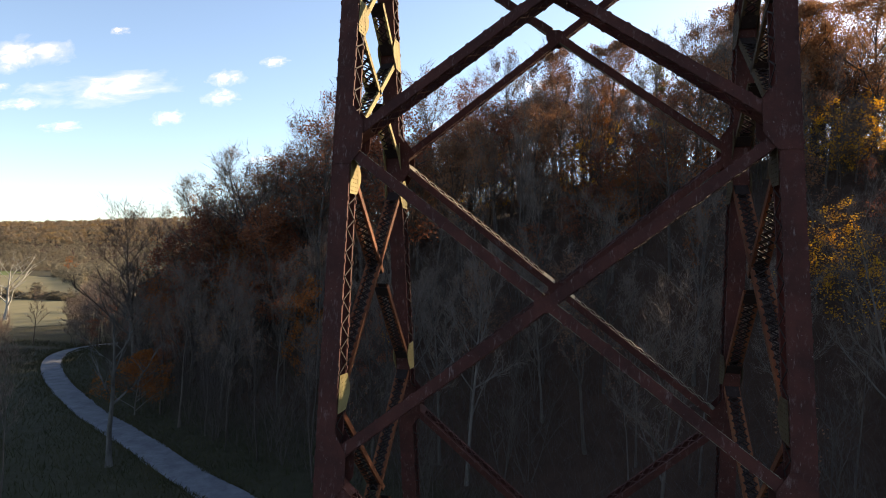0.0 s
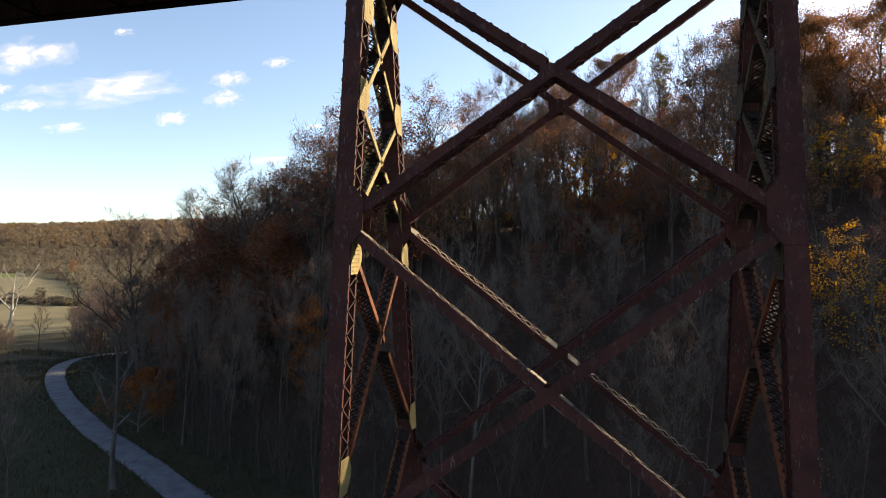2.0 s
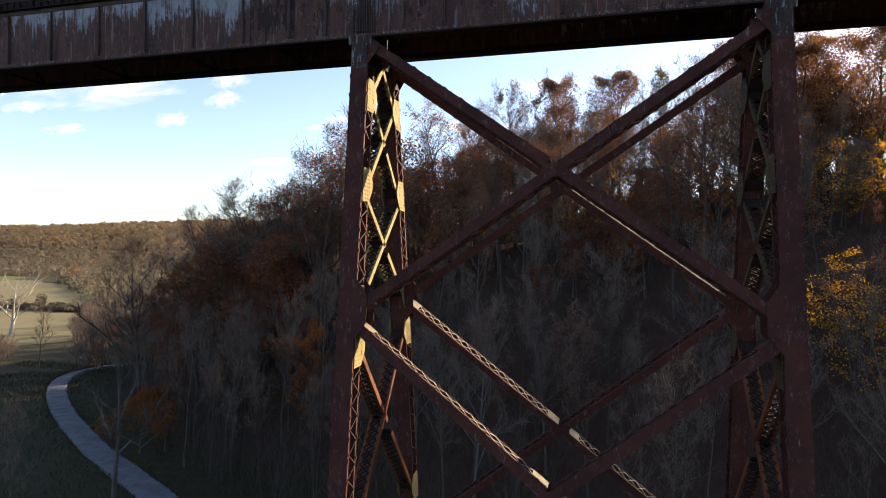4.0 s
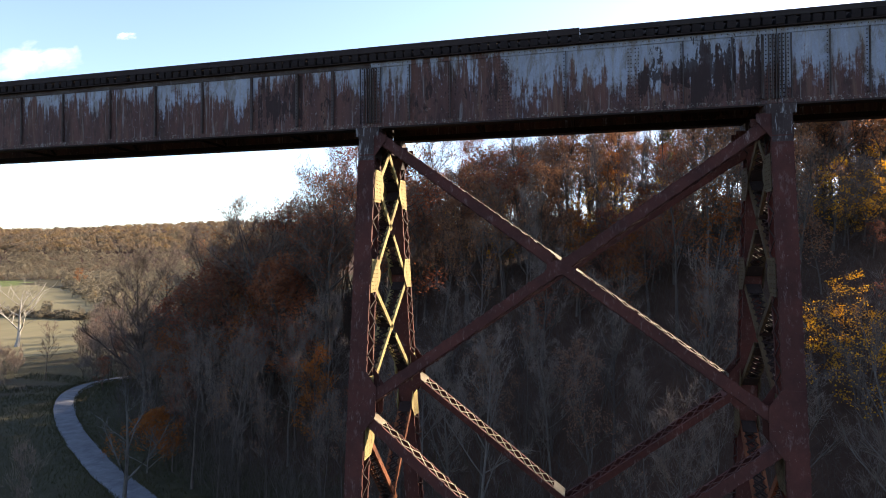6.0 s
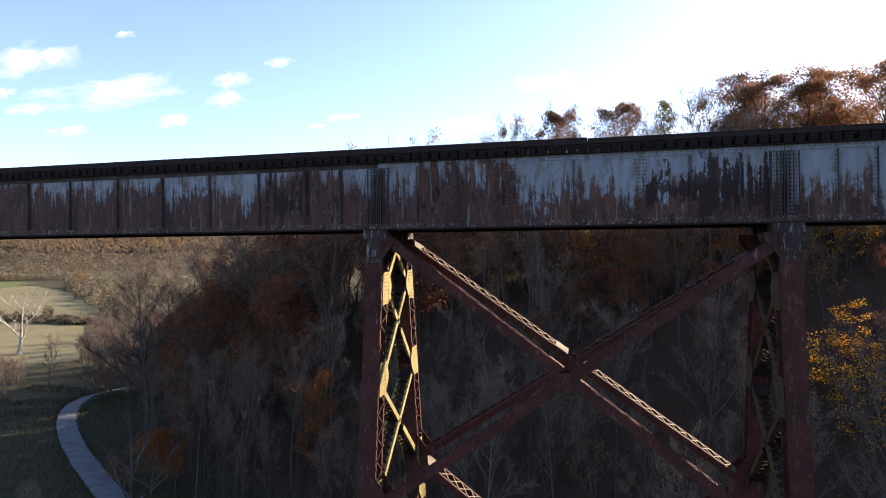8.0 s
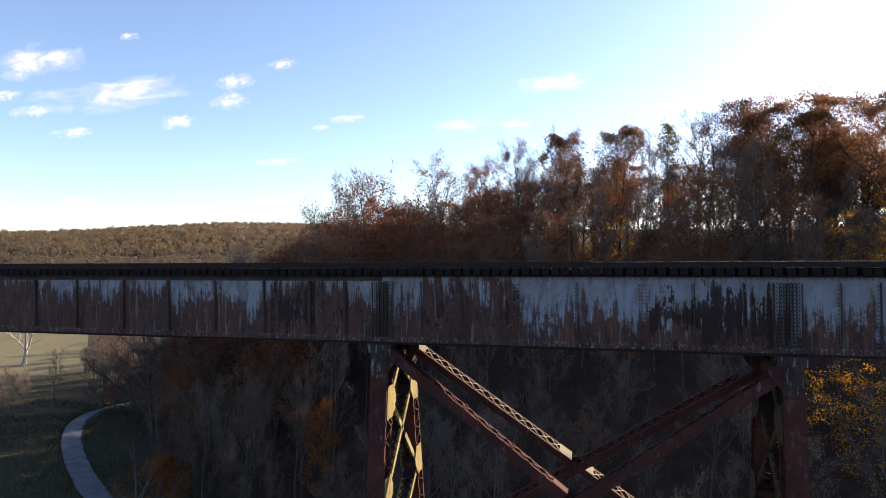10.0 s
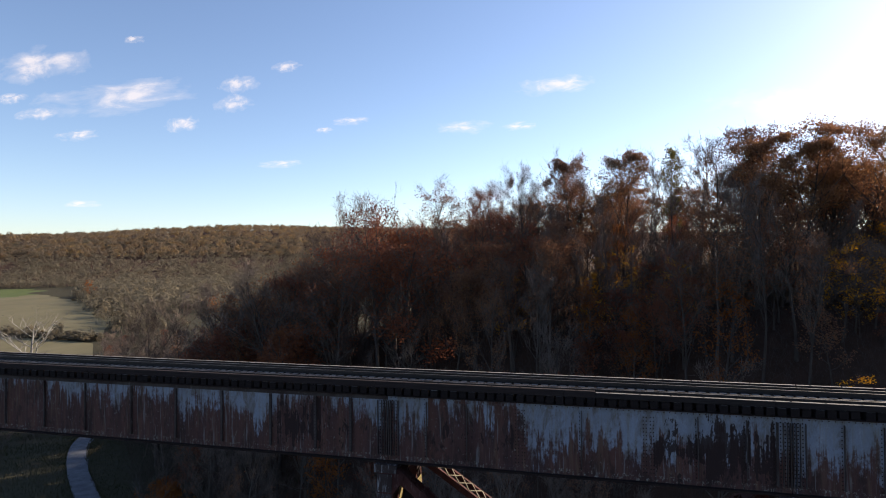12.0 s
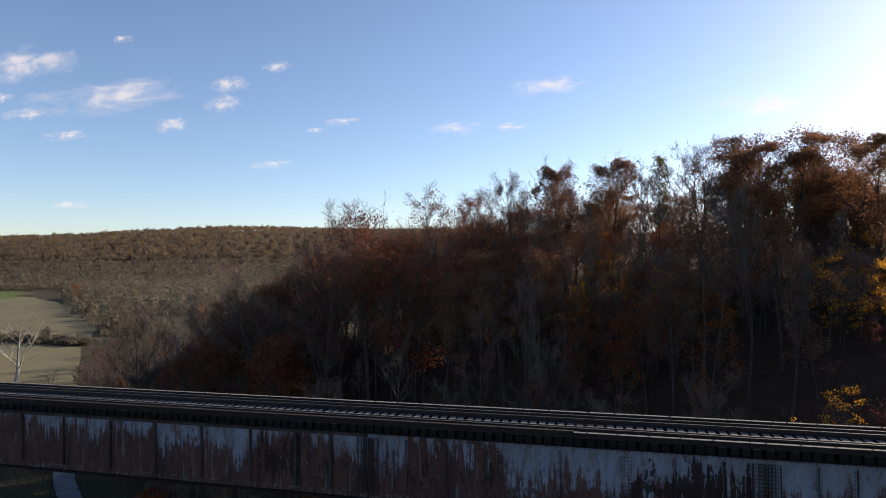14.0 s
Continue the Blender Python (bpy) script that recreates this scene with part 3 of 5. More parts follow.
def tower(at_x0, at_x1):
    t = rooted("trestle_tower", ((at_x0 + at_x1) / 2, YC, 0), "four-legged riveted steel trestle tower, oxide red with laced bracing", "tower", "viaduct towers")
    for side in (-1, 1):
        for x, inward in ((at_x0, 1), (at_x1, -1)):
            foot, head = Vector((x, leg_at(side, 0.6), 0.6)), Vector((x, leg_at(side, LEG_TOP), LEG_TOP))
            leg = laced(t, "leg", foot, head, Y, 0.6, 0.54, M_OXIDE, M_DARK, 0.34, battens=0.7, tabs=True)
            part("cap_plate", Solid().box((x, leg_at(side, LEG_TOP + 0.1), LEG_TOP + 0.13), (0.74, 0.7, 0.255)), M_FLAKE, leg, "bearing block under the girder with flaking pale paint")
            part("head_plate", Solid().box((x, leg_at(side, 32.7) + side * 0.345, 32.68), (0.5, 0.014, 0.86)), M_FLAKE, leg, "head plate with white flakes of paint")
            part("base_plate", Solid().box((x, leg_at(side, 0.5), 0.56), (0.9, 0.9, 0.08)), M_DARK, leg)
            for z in NODES:
                lo, hi, reach = (z - 0.62, z + 0.02, 0.62) if z > 33 else (z - 0.85, z + 0.85, 0.62)
                for face in (-1, 1):
                    off = face * 0.325
                    s = Solid()
                    pts = [(x - inward * 0.24, lo), (x + inward * 0.3, lo), (x + inward * reach, lo + 0.45), (x + inward * reach, hi - (0.0 if z > 33 else 0.45)), (x + inward * 0.3, hi), (x - inward * 0.24, hi)]
                    nrm = Vector((0, face, 0))
                    s.plate([(px, leg_at(side, pz) + off, pz) for px, pz in pts], nrm, 0.016)
                    for i in range(7):
                        zz = lo + 0.1 + (hi - lo - 0.2) * i / 6
                        for dx in (-0.2, 0.2):
                            s.rivet((x + dx, leg_at(side, zz) + off + face * 0.008, zz), nrm, 0.02)
                    for i in range(3):
                        s.rivet((x + inward * (reach - 0.1), leg_at(side, z) + off + face * 0.008, z - 0.2 + 0.2 * i), nrm, 0.02)
                    part("gusset_plate", s, M_OXIDE, leg)
    # crossed diagonals in the two long faces
    for side in (-1, 1):
        for z1, z0 in zip(NODES, NODES[1:]):
            if z1 > 33:
                hi, lo, hi_b, lo_b = (32.82, 25.02, 33.1, 25.05) if side < 0 else (32.52, 25.1, 33.02, 25.02)
            else:
                hi, lo, hi_b, lo_b = (z1 - 0.6, z0 + 0.27, z1 - 0.52, z0 + 0.3) if side < 0 else (z1 - 0.15, z0 + 0.14, z1 - 0.13, z0 + 0.16)
            xa, xb, deep = at_x0 + 0.3, at_x1 - 0.3, 0.29 if side < 0 else 0.23
            nrm = Vector((0, 1, (-0.115 if side < 0 else 0.185)))
            p, q = Vector((xb, leg_at(side, hi), hi)), Vector((xa, leg_at(side, lo), lo))
            # lacing stays dark oxide on the diagonals that are in shade
            laced(t, "diagonal", p, q, nrm, 0.56, deep, M_OXIDE, M_OXIDE, 0.43, double=True, tabs=side < 0)
            p, q = Vector((xa, leg_at(side, hi_b), hi_b)), Vector((xb, leg_at(side, lo_b), lo_b))
            laced(t, "diagonal", p, p.lerp(q, 0.486), nrm, 0.56, deep, M_OXIDE, M_OXIDE if side < 0 and z1 > 33 or z1 < 20 else M_SUNLIT_LACE, 0.43, double=True, tabs=side < 0)
            laced(t, "diagonal", p.lerp(q, 0.514), q, nrm, 0.56, deep, M_OXIDE, M_OXIDE if side < 0 and z1 > 33 or z1 < 20 else M_SUNLIT_LACE, 0.43, double=True, tabs=side < 0)
            zc = (hi + lo + hi_b + lo_b) / 4
            for face in (-1, 1):
                s = Solid().plate([((at_x0 + at_x1) / 2 + dx, leg_at(side, zc + dz) + face * 0.294, zc + dz) for dx, dz in ((-0.3, -0.1), (-0.13, -0.2), (0.13, -0.2), (0.3, -0.1), (0.3, 0.1), (0.13, 0.2), (-0.13, 0.2), (-0.3, 0.1))], Vector((0, face, 0)), 0.014)
                part("crossing_plate", s, M_OXIDE, t)
    # crossed bracing between the near and far legs
    for x, inward in ((at_x0, 1), (at_x1, -1)):
        for n, (z1, z0) in enumerate(BRACES):
            # right-hand frame takes the shaded copy of the buff steel
            mat = (M_BUFF if inward > 0 else M_SHADED_BUFF) if n < 2 else M_RUSTRED
            for k, (sa, sb) in enumerate(((-1, 1), (1, -1))):
                p = Vector((x, leg_at(sa, z1) - sa * 0.3, z1))
                q = Vector((x, leg_at(sb, z0) - sb * 0.3, z0))
                laces = M_DARK
                if k == 1:
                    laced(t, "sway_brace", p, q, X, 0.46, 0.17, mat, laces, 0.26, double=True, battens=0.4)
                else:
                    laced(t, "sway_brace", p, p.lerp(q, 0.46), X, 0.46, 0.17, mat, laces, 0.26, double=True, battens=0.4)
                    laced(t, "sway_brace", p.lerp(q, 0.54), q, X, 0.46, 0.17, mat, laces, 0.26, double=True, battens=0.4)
            for side in (-1, 1):
                for face in (-1, 1):
                    for zz, up in ((z1, 1), (z0, -1)):
                        if n > 2 and up > 0 or n == 1 and up > 0:
                            continue
                        yy = lambda dz: leg_at(side, zz + dz) - side * 0.22
                        s = Solid().plate([(x + face * 0.288, yy(d) - side * o, zz + d) for o, d in ((-0.44, -0.52), (0.1, -0.5), (0.34, -0.12), (0.34, 0.12), (0.1, 0.5), (-0.44, 0.52))], X, 0.016)
                        for i in range(8):
                            for o in (-0.36, -0.24, -0.06, 0.06):
                                s.rivet((x + face * 0.296, yy(-0.42 + 0.12 * i) - side * o, zz - 0.42 + 0.12 * i), X * face, 0.022)
                        part("brace_gusset", s, M_BUFF if inward > 0 else M_SHADED_BUFF, t)
        for sa in (-1, 1):
            p, q = Vector((x, leg_at(sa, 31.7) - sa * 0.3, 31.7)), Vector((x, YC - sa * 0.02, 32.78))
            laced(t, "sway_brace", p, q, X, 0.46, 0.17, M_BUFF if inward > 0 else M_SHADED_BUFF, M_DARK, 0.26, double=True, battens=0.4)
        for z in (32.95,):
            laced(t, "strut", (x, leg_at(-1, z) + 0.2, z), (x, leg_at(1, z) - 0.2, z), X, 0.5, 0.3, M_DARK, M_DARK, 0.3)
    for side in (-1, 1):
        for x in (at_x0, at_x1):
            yy = leg_at(side, 0.4)
            s = Solid().plate([(x - 0.9, yy - 0.9, 0.0), (x + 0.9, yy - 0.9, 0.0), (x + 0.9, yy + 0.9, 0.0), (x - 0.9, yy + 0.9, 0.0)], Z, 0.7)
            s.box((x, yy, 0.43), (1.3, 1.3, 0.17))
            part("pedestal", s, M_CONCRETE, t, "grey concrete pedestal")
    return t


tower(LEFT_X, RIGHT_X)
WIDE = RIGHT_X - LEFT_X
RIVETED[0] = False
outer_tower = tower(LEFT_X - SPAN - WIDE, LEFT_X - SPAN)
copy_thing(outer_tower, pose(RIGHT_X + SPAN + WIDE / 2, YC, 0))

# ---- the track ----
TIE_TOP = TOP + 0.23
X0, X1 = LEFT_X - SPAN, RIGHT_X + SPAN


def bevelled(size, bevel):
    bm = bmesh.new()
    bmesh.ops.create_cube(bm, size=1.0, matrix=Matrix.Diagonal((*size, 1)))
    bmesh.ops.bevel(bm, geom=bm.edges[:], offset=bevel, segments=1, affect="EDGES")
    return bm


def linked(name, bm, mat):
    me = bpy.data.meshes.new(name)
    bm.to_mesh(me)
    bm.free()
    me.materials.append(mat)
    return me


TIE_MESH = linked("railway_tie", bevelled((0.225, 2.56, 0.22), 0.012), M_TIE)
TIE_MESH.materials.append(M_SUNLIT_TOP)
# tie tops coloured as sunlit, ends and sides left dark
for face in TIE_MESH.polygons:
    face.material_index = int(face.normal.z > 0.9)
x = X0 + 0.2
rng = random.Random(4)
while x < X1 - 0.1:
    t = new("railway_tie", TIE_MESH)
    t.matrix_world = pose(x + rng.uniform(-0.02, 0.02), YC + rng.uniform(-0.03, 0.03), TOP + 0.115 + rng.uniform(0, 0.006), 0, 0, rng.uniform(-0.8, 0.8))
    tagged(t, "dark creosoted timber tie lying across the girders", "railway tie", "bridge ties")
    x += 0.3


def guard_timber(x0, x1, y, mat, label, tall=0.16):
    bm = bevelled((x1 - x0 - 0.006, 0.15, tall), 0.012)
    me = linked("guard_timber", bm, mat)
    # upward faces again take the sunlit colour; the shaded sides stay dark
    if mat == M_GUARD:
        me.materials.append(M_SUNLIT_TOP)
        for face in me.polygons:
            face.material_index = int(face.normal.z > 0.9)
    g = new("guard_timber", me)
    g.location = ((x0 + x1) / 2, y, TIE_TOP + tall / 2 + 0.003)
    ORIGIN[g.name] = tuple(g.location)
    n = int((x1 - x0) / 0.86)
    for i in range(n):
        s = Solid().rivet((x0 + 0.4 + i * 0.86, y, TIE_TOP + tall + 0.004), Z, 0.03)
        part("bolt_head", s, M_DARK, g)
    tagged(g, label, "guard timber", "guard timbers along the deck")


for y in (YC - 1.2, YC + 1.2):
    x = X0
    while x < X1 - 0.5:
        e = min(X1, x + rng.choice((4.8, 5.4, 6.0)))
        if x < 0.2 < e:
            e = 0.25
        if x < 0.2 and y < YC:
            guard_timber(x, e, y, M_OLDGUARD, "dark brown old guard timber bolted along the tie ends", 0.2)
        else:
            guard_timber(x, e, y, M_GUARD, "weathered grey guard timber bolted along the tie ends", 0.165)
        x = e


def rail(y, head_w, tall, label, head_mat):
    """A rail of the usual section: foot, web and head."""
    r = rooted("rail", ((X0 + X1) / 2, y, TIE_TOP), label, "rail", "track rails")
    prof = [(-0.068, 0.0), (0.068, 0.0), (0.068, 0.012), (0.014, 0.03), (0.014, tall - 0.045), (head_w / 2, tall - 0.036), (head_w / 2, tall - 0.004), (-head_w / 2, tall - 0.004), (-head_w / 2, tall - 0.036), (-0.014, tall - 0.045), (-0.014, 0.03), (-0.068, 0.012)]
    s = Solid()
    s.plate([((X0 + X1) / 2, y + a, TIE_TOP + 0.002 + b) for a, b in prof], X, X1 - X0)
    part("rail_body", s, M_RAIL, r)
    part("running_face", Solid().box(((X0 + X1) / 2, y, TIE_TOP + tall), (X1 - X0, head_w * 0.82, 0.006)), head_mat, r, "dull worn top of the rail")


rail(YC - 0.755, 0.072, 0.17, "rusty steel running rail with a dull worn head", M_RAILTOP)
rail(YC + 0.755, 0.072, 0.17, "rusty steel running rail with a dull worn head", M_RAILTOP)
rail(YC - 0.47, 0.065, 0.14, "rusty inner guard rail spiked beside the running rail", M_RAIL)
rail(YC + 0.47, 0.065, 0.14, "rusty inner guard rail spiked beside the running rail", M_RAIL)


# ---- trees ----
def tube(vs, fs, pts, radii, sides):
    k0 = len(vs)
    for i, p in enumerate(pts):
        a = (pts[min(i + 1, len(pts) - 1)] - pts[max(i - 1, 0)]).normalized()
        t = a.orthogonal().normalized()
        u = a.cross(t)
        for j in range(sides):
            g = math.tau * j / sides
            vs.append(p + (t * math.cos(g) + u * math.sin(g)) * radii[i])
    for i in range(len(pts) - 1):
        for j in range(sides):
            a, b = k0 + i * sides + j, k0 + i * sides + (j + 1) % sides
            fs.append((a, b, b + sides, a + sides))


def shoot(r, p, d, length, bend, steps, lift=0.0):
    pts = [Vector(p)]
    d = Vector(d).normalized()
    for _ in range(steps):
        d = (d + Vector((r.uniform(-bend, bend), r.uniform(-bend, bend), r.uniform(-bend, bend) + lift))).normalized()
        pts.append(pts[-1] + d * (length / steps))
    return pts


def pick(pts, t):
    f = t * (len(pts) - 1)
    i = min(int(f), len(pts) - 2)
    return pts[i].lerp(pts[i + 1], f - i), (pts[i + 1] - pts[i]).normalized()


def tree_meshes(seed, tall, girth, clear, spread, limbs, twigs, leaves, leaf_size, wood, twig_mat, leaf_mat, stems=1, rise=0.7, fine=2, clump=0.5, droop=0.0, twig=0.018, up=0.3, held=0.45):
    """Trunk with limbs, branches and branchlets, a haze of fine twigs, and leaves in clumps at the ends: three meshes."""
    r = random.Random(seed)
    wv, wf, tv, tf, lv, lf = [], [], [], [], [], []
    tips = []
    mid = tall * (0.46 + 0.5 * clear)
    for st in range(stems):
        lean = 0.05 if stems == 1 else 0.3
        trunk = shoot(r, (r.uniform(-.25, .25) * (stems > 1), r.uniform(-.25, .25) * (stems > 1), -0.6), (r.uniform(-lean, lean), r.uniform(-lean, lean), 1), tall * r.uniform(0.84, 0.96), 0.075, 8, 0.03)
        rad = [girth * (1 - 0.9 * (i / 8) ** 0.9) * (1.35 if i == 0 else 1) for i in range(9)]
        tube(wv, wf, trunk, rad, 5)
        tips.append((trunk[-1], (trunk[-1] - trunk[-2]).normalized(), 1.5))
        for n in range(limbs // stems):
            t = clear + (1 - clear) * ((n + r.random()) / (limbs // stems)) ** 0.85
            p, d = pick(trunk, min(t, 0.985))
            g = n * 2.4 + r.uniform(-0.7, 0.7)
            out = Vector((math.cos(g), math.sin(g), rise * r.uniform(0.6, 1.6)))
            length = spread * (1.05 - 0.6 * (t - clear) / (1 - clear)) * r.uniform(0.55, 1.2)
            limb = shoot(r, p, out, length, 0.17, 4, 0.11 - droop)
            r0 = max(0.022, girth * (1 - t) * 0.55 + 0.02)
            tube(wv, wf, limb, [r0 * (1 - 0.75 * i / 4) for i in range(5)], 4)
            for b in range(5):
                u = 0.25 + 0.73 * (b + r.random()) / 5
                q, d2 = pick(limb, u)
                o2 = d2 + Vector((r.uniform(-1, 1), r.uniform(-1, 1), r.uniform(-0.35, 0.75))) * 0.95
                bl = length * r.uniform(0.28, 0.5) * (1.15 - 0.5 * u)
                br = shoot(r, q, o2, bl, 0.22, 2, 0.1 - droop)
                tube(wv, wf, br, [r0 * 0.5, r0 * 0.36, r0 * 0.16], 3)
                tips.append((br[2], (br[2] - br[1]).normalized(), bl))
                tips.append((br[1], (br[1] - br[0]).normalized(), bl))
                for c in range(fine):
                    q2, d3 = pick(br, r.uniform(0.2, 0.95))
                    o3 = (d3 + Vector((r.uniform(-1, 1), r.uniform(-1, 1), r.uniform(-0.3, 0.9))) * 0.8).normalized()
                    e = q2 + o3 * bl * r.uniform(0.35, 0.7)
                    side = o3.orthogonal().normalized() * (r0 * 0.26 + 0.005)
                    k = len(wv)
                    wv += [q2 - side, q2 + side, e]
                    wf.append((k, k + 1, k + 2))
                    tips.append((e, o3, bl * 0.6))
    for n in range(twigs):
        p, d0, size = tips[r.randrange(len(tips))]
        p = p - d0 * r.uniform(0, 0.8 * size) + Vector((r.gauss(0, 0.2), r.gauss(0, 0.2), r.gauss(0, 0.2)))
        d = (d0 * 0.9 + Vector((r.gauss(0, 0.55), r.gauss(0, 0.55), r.gauss(up - 2 * droop, 0.4)))).normalized()
        ln = r.uniform(0.35, 1.25)
        s = d.cross(Vector((r.gauss(0, 1), r.gauss(0, 1), r.gauss(0, 1)))).normalized() * r.uniform(0.5, 1.0) * twig
        k = len(tv)
        tv += [p - s, p + s, p + d * ln]
        tf.append((k, k + 1, k + 2))
    if leaves:
        tips = [tip for tip in tips if r.random() < held]
    for n in range(leaves):
        p, d0, size = tips[(n * 7 + r.randrange(3)) % len(tips)]
        c = p + Vector((r.gauss(0, clump), r.gauss(0, clump), r.gauss(0.05, clump * 0.8)))
        u = Vector((c.x / spread, c.y / spread, (c.z - mid) / (0.5 * tall * (1 - clear))))
        lobe = 0.94 + 0.34 * noise.noise(u.normalized() * 2.3 + Vector((seed, 0, 0)))
        if u.length > lobe:
            u *= lobe * r.uniform(0.88, 1.03) / u.length
            c = Vector((u.x * spread, u.y * spread, mid + u.z * 0.5 * tall * (1 - clear)))
        a = Vector((r.gauss(0, 1), r.gauss(0, 1), r.gauss(0, 0.8))).normalized()
        b = a.orthogonal().normalized()
        b = (b * math.cos(n) + a.cross(b) * math.sin(n))
        sz = leaf_size * r.uniform(0.6, 1.3)
        k = len(lv)
        lv += [c - a * sz, c + b * sz * 1.1, c + a * sz * 0.8 - b * sz * 0.4]
        lf.append((k, k + 1, k + 2))
    out = [mesh_of("trunk", wv, wf, wood, True)]
    out.append(mesh_of("branchwork", tv, tf, twig_mat) if tf else None)
    out.append(mesh_of("crown", lv, lf, leaf_mat) if lf else None)
    return out


def plant(name, meshes, x, y, scale, turn, label, category, group="", squash=1.0, sink=0.0):
    e = new(name)
    e.location, e.rotation_euler, e.scale = (x, y, height(x, y) - sink), (0, 0, turn), (scale * squash, scale * squash, scale)
    tagged(e, label, category, group)
    for nm, me in zip(("trunk", "branchwork", "crown"), meshes):
        if me:
            o = new(nm, me)
            o.parent = e
            if nm != "trunk":
                tagged(o, kind="stuff")
    return e


BARE = [tree_meshes(10 + i, 24, 0.22, 0.3, 8.0, 16, 2300, 0, 0.2, (M_BARK, M_DARKBARK)[i % 2], M_TWIG, M_OAK, rise=1.05, fine=2, twig=0.026, up=0.2) for i in range(4)]
FORKED = [tree_meshes(110 + i, 23, 0.2, 0.24, 7.0, 16, 2300, 0, 0.2, M_DARKBARK, M_TWIG, M_OAK, stems=2, rise=1.1, fine=2, twig=0.024, up=0.2) for i in range(2)]
BARE_FAR = [tree_meshes(15 + i, 24, 0.22, 0.34, 7.6, 14, 1900, 0, 0.2, M_DARKBARK, M_TWIG, M_OAK, rise=1.2, fine=1, twig=0.026, up=0.5) for i in range(2)]
SPARSE = [tree_meshes(20 + i, 24, 0.24, 0.33, 8.0, 16, 1000, 2500, 0.1, M_DARKBARK, M_TWIG, (M_OAK, M_RED, M_OAK)[i], rise=1.2, fine=1, clump=0.38, twig=0.024) for i in range(3)]
OAK = [tree_meshes(30 + i, 22, 0.26, 0.4, 7.6, 15, 400, 4000, 0.125, M_DARKBARK, M_TWIG, M_OAK, rise=0.9, fine=1, clump=0.6) for i in range(3)]
FULL = [tree_meshes(35 + i, 23, 0.32, 0.34, 7.6, 20, 400, 13000, 0.12, M_DARKBARK, M_TWIG, M_OAK, rise=0.95, fine=1, clump=0.62) for i in range(3)]
RED = [tree_meshes(40 + i, 15, 0.2, 0.2, 5.4, 13, 500, 4200, 0.105, M_DARKBARK, M_TWIG, M_RED, rise=0.7, fine=1, clump=0.55) for i in range(2)]
GOLD = [tree_meshes(50 + i, 12, 0.13, 0.2, 4.2, 14, 200, 900, 0.11, M_DARKBARK, M_TWIG, M_YELLOW, rise=0.35, fine=1, clump=0.32) for i in range(2)]
AMBER = [tree_meshes(60 + i, 20, 0.24, 0.3, 5.4, 16, 300, 1700, 0.14, M_DARKBARK, M_TWIG, M_ORANGE, rise=0.8, fine=1, clump=0.42) for i in range(1)]
SAPLING = [tree_meshes(70 + i, 10, 0.06, 0.12, 3.4, 18, 420, 0, 0.12, M_DARKBARK, M_DARKBARK, M_OLIVE, stems=3, rise=1.5, fine=1, twig=0.02, up=0.5) for i in range(3)]
WIDE_BARE = tree_meshes(81, 20, 0.36, 0.18, 10.5, 24, 6000, 0, 0.2, M_DARKBARK, M_DARKBARK, M_OAK, rise=0.75, fine=3, droop=0.02, twig=0.022)
SCRUB = [tree_meshes(75 + i, 6.5, 0.07, 0.1, 3.4, 12, 550, 120, 0.12, M_BARK, M_TWIG, M_BROWN, stems=4, rise=0.9, fine=1, twig=0.024) for i in range(3)]
POLE = [tree_meshes(65 + i, 21, 0.13, 0.5, 3.8, 11, 800, (0, 300, 150)[i], 0.12, M_DARKBARK, M_TWIG, M_OAK, rise=1.4, fine=1, twig=0.024, up=0.5) for i in range(3)]
UNDER = [tree_meshes(95 + i, 10, 0.12, 0.2, 3.8, 10, (200, 200, 700)[i], (1200, 1200, 120)[i], (0.12, 0.12, 0.11)[i], M_DARKBARK, M_TWIG, (M_OAK, M_RED, M_BROWN)[i], rise=1.0, fine=1, clump=0.5, twig=0.03) for i in range(3)]
RUST_BUSH = tree_meshes(98, 9, 0.1, 0.08, 5.0, 14, 400, 3600, 0.12, M_BARK, M_TWIG, M_ORANGE, rise=0.7, fine=1, clump=0.5)
BIG_WHITE = tree_meshes(88, 21, 0.4, 0.2, 12.5, 12, 500, 0, 0.2, M_PALEBARK, M_GREYLIMB, M_OAK, rise=1.0, fine=2, twig=0.03)
WHITE = [tree_meshes(85 + i, 21, 0.36, 0.34, 6.5, 11, 300, 0, 0.2, M_GREYLIMB, M_GREYLIMB, M_OAK, rise=0.9, fine=1) for i in range(2)]
OLIVE = tree_meshes(91, 24, 0.22, 0.35, 3.0, 18, 300, 1700, 0.17, M_BARK, M_TWIG, M_OLIVE, rise=1.2, fine=1)

KINDS = {
    "bare_tree": (BARE, "tall bare grey-barked tree on the wooded hillside", "tree"),
    "thinning_tree": (SPARSE, "tall tree with a few last russet leaves", "tree"),
    "oak_tree": (OAK, "tall oak holding dry russet-brown leaves", "tree"),
    "broad_oak": (FULL, "broad domed oak crowning the ridge, dense russet leaves", "tree"),
    "red_tree": (RED, "small tree with dense dark red autumn leaves", "tree"),
    "golden_tree": (GOLD, "small understorey tree with bright yellow leaves", "tree"),
    "amber_tree": (AMBER, "tree with orange-brown autumn crown", "tree"),
    "forked_tree": (FORKED, "bare twin-stemmed tree with dark rising limbs", "tree"),
    "pole_tree": (POLE, "slender straight-stemmed bare tree crowded in the wood", "tree"),
    "sapling": (SAPLING, "bare grey many-stemmed sapling in the undergrowth", "sapling"),
}
rng = random.Random(11)


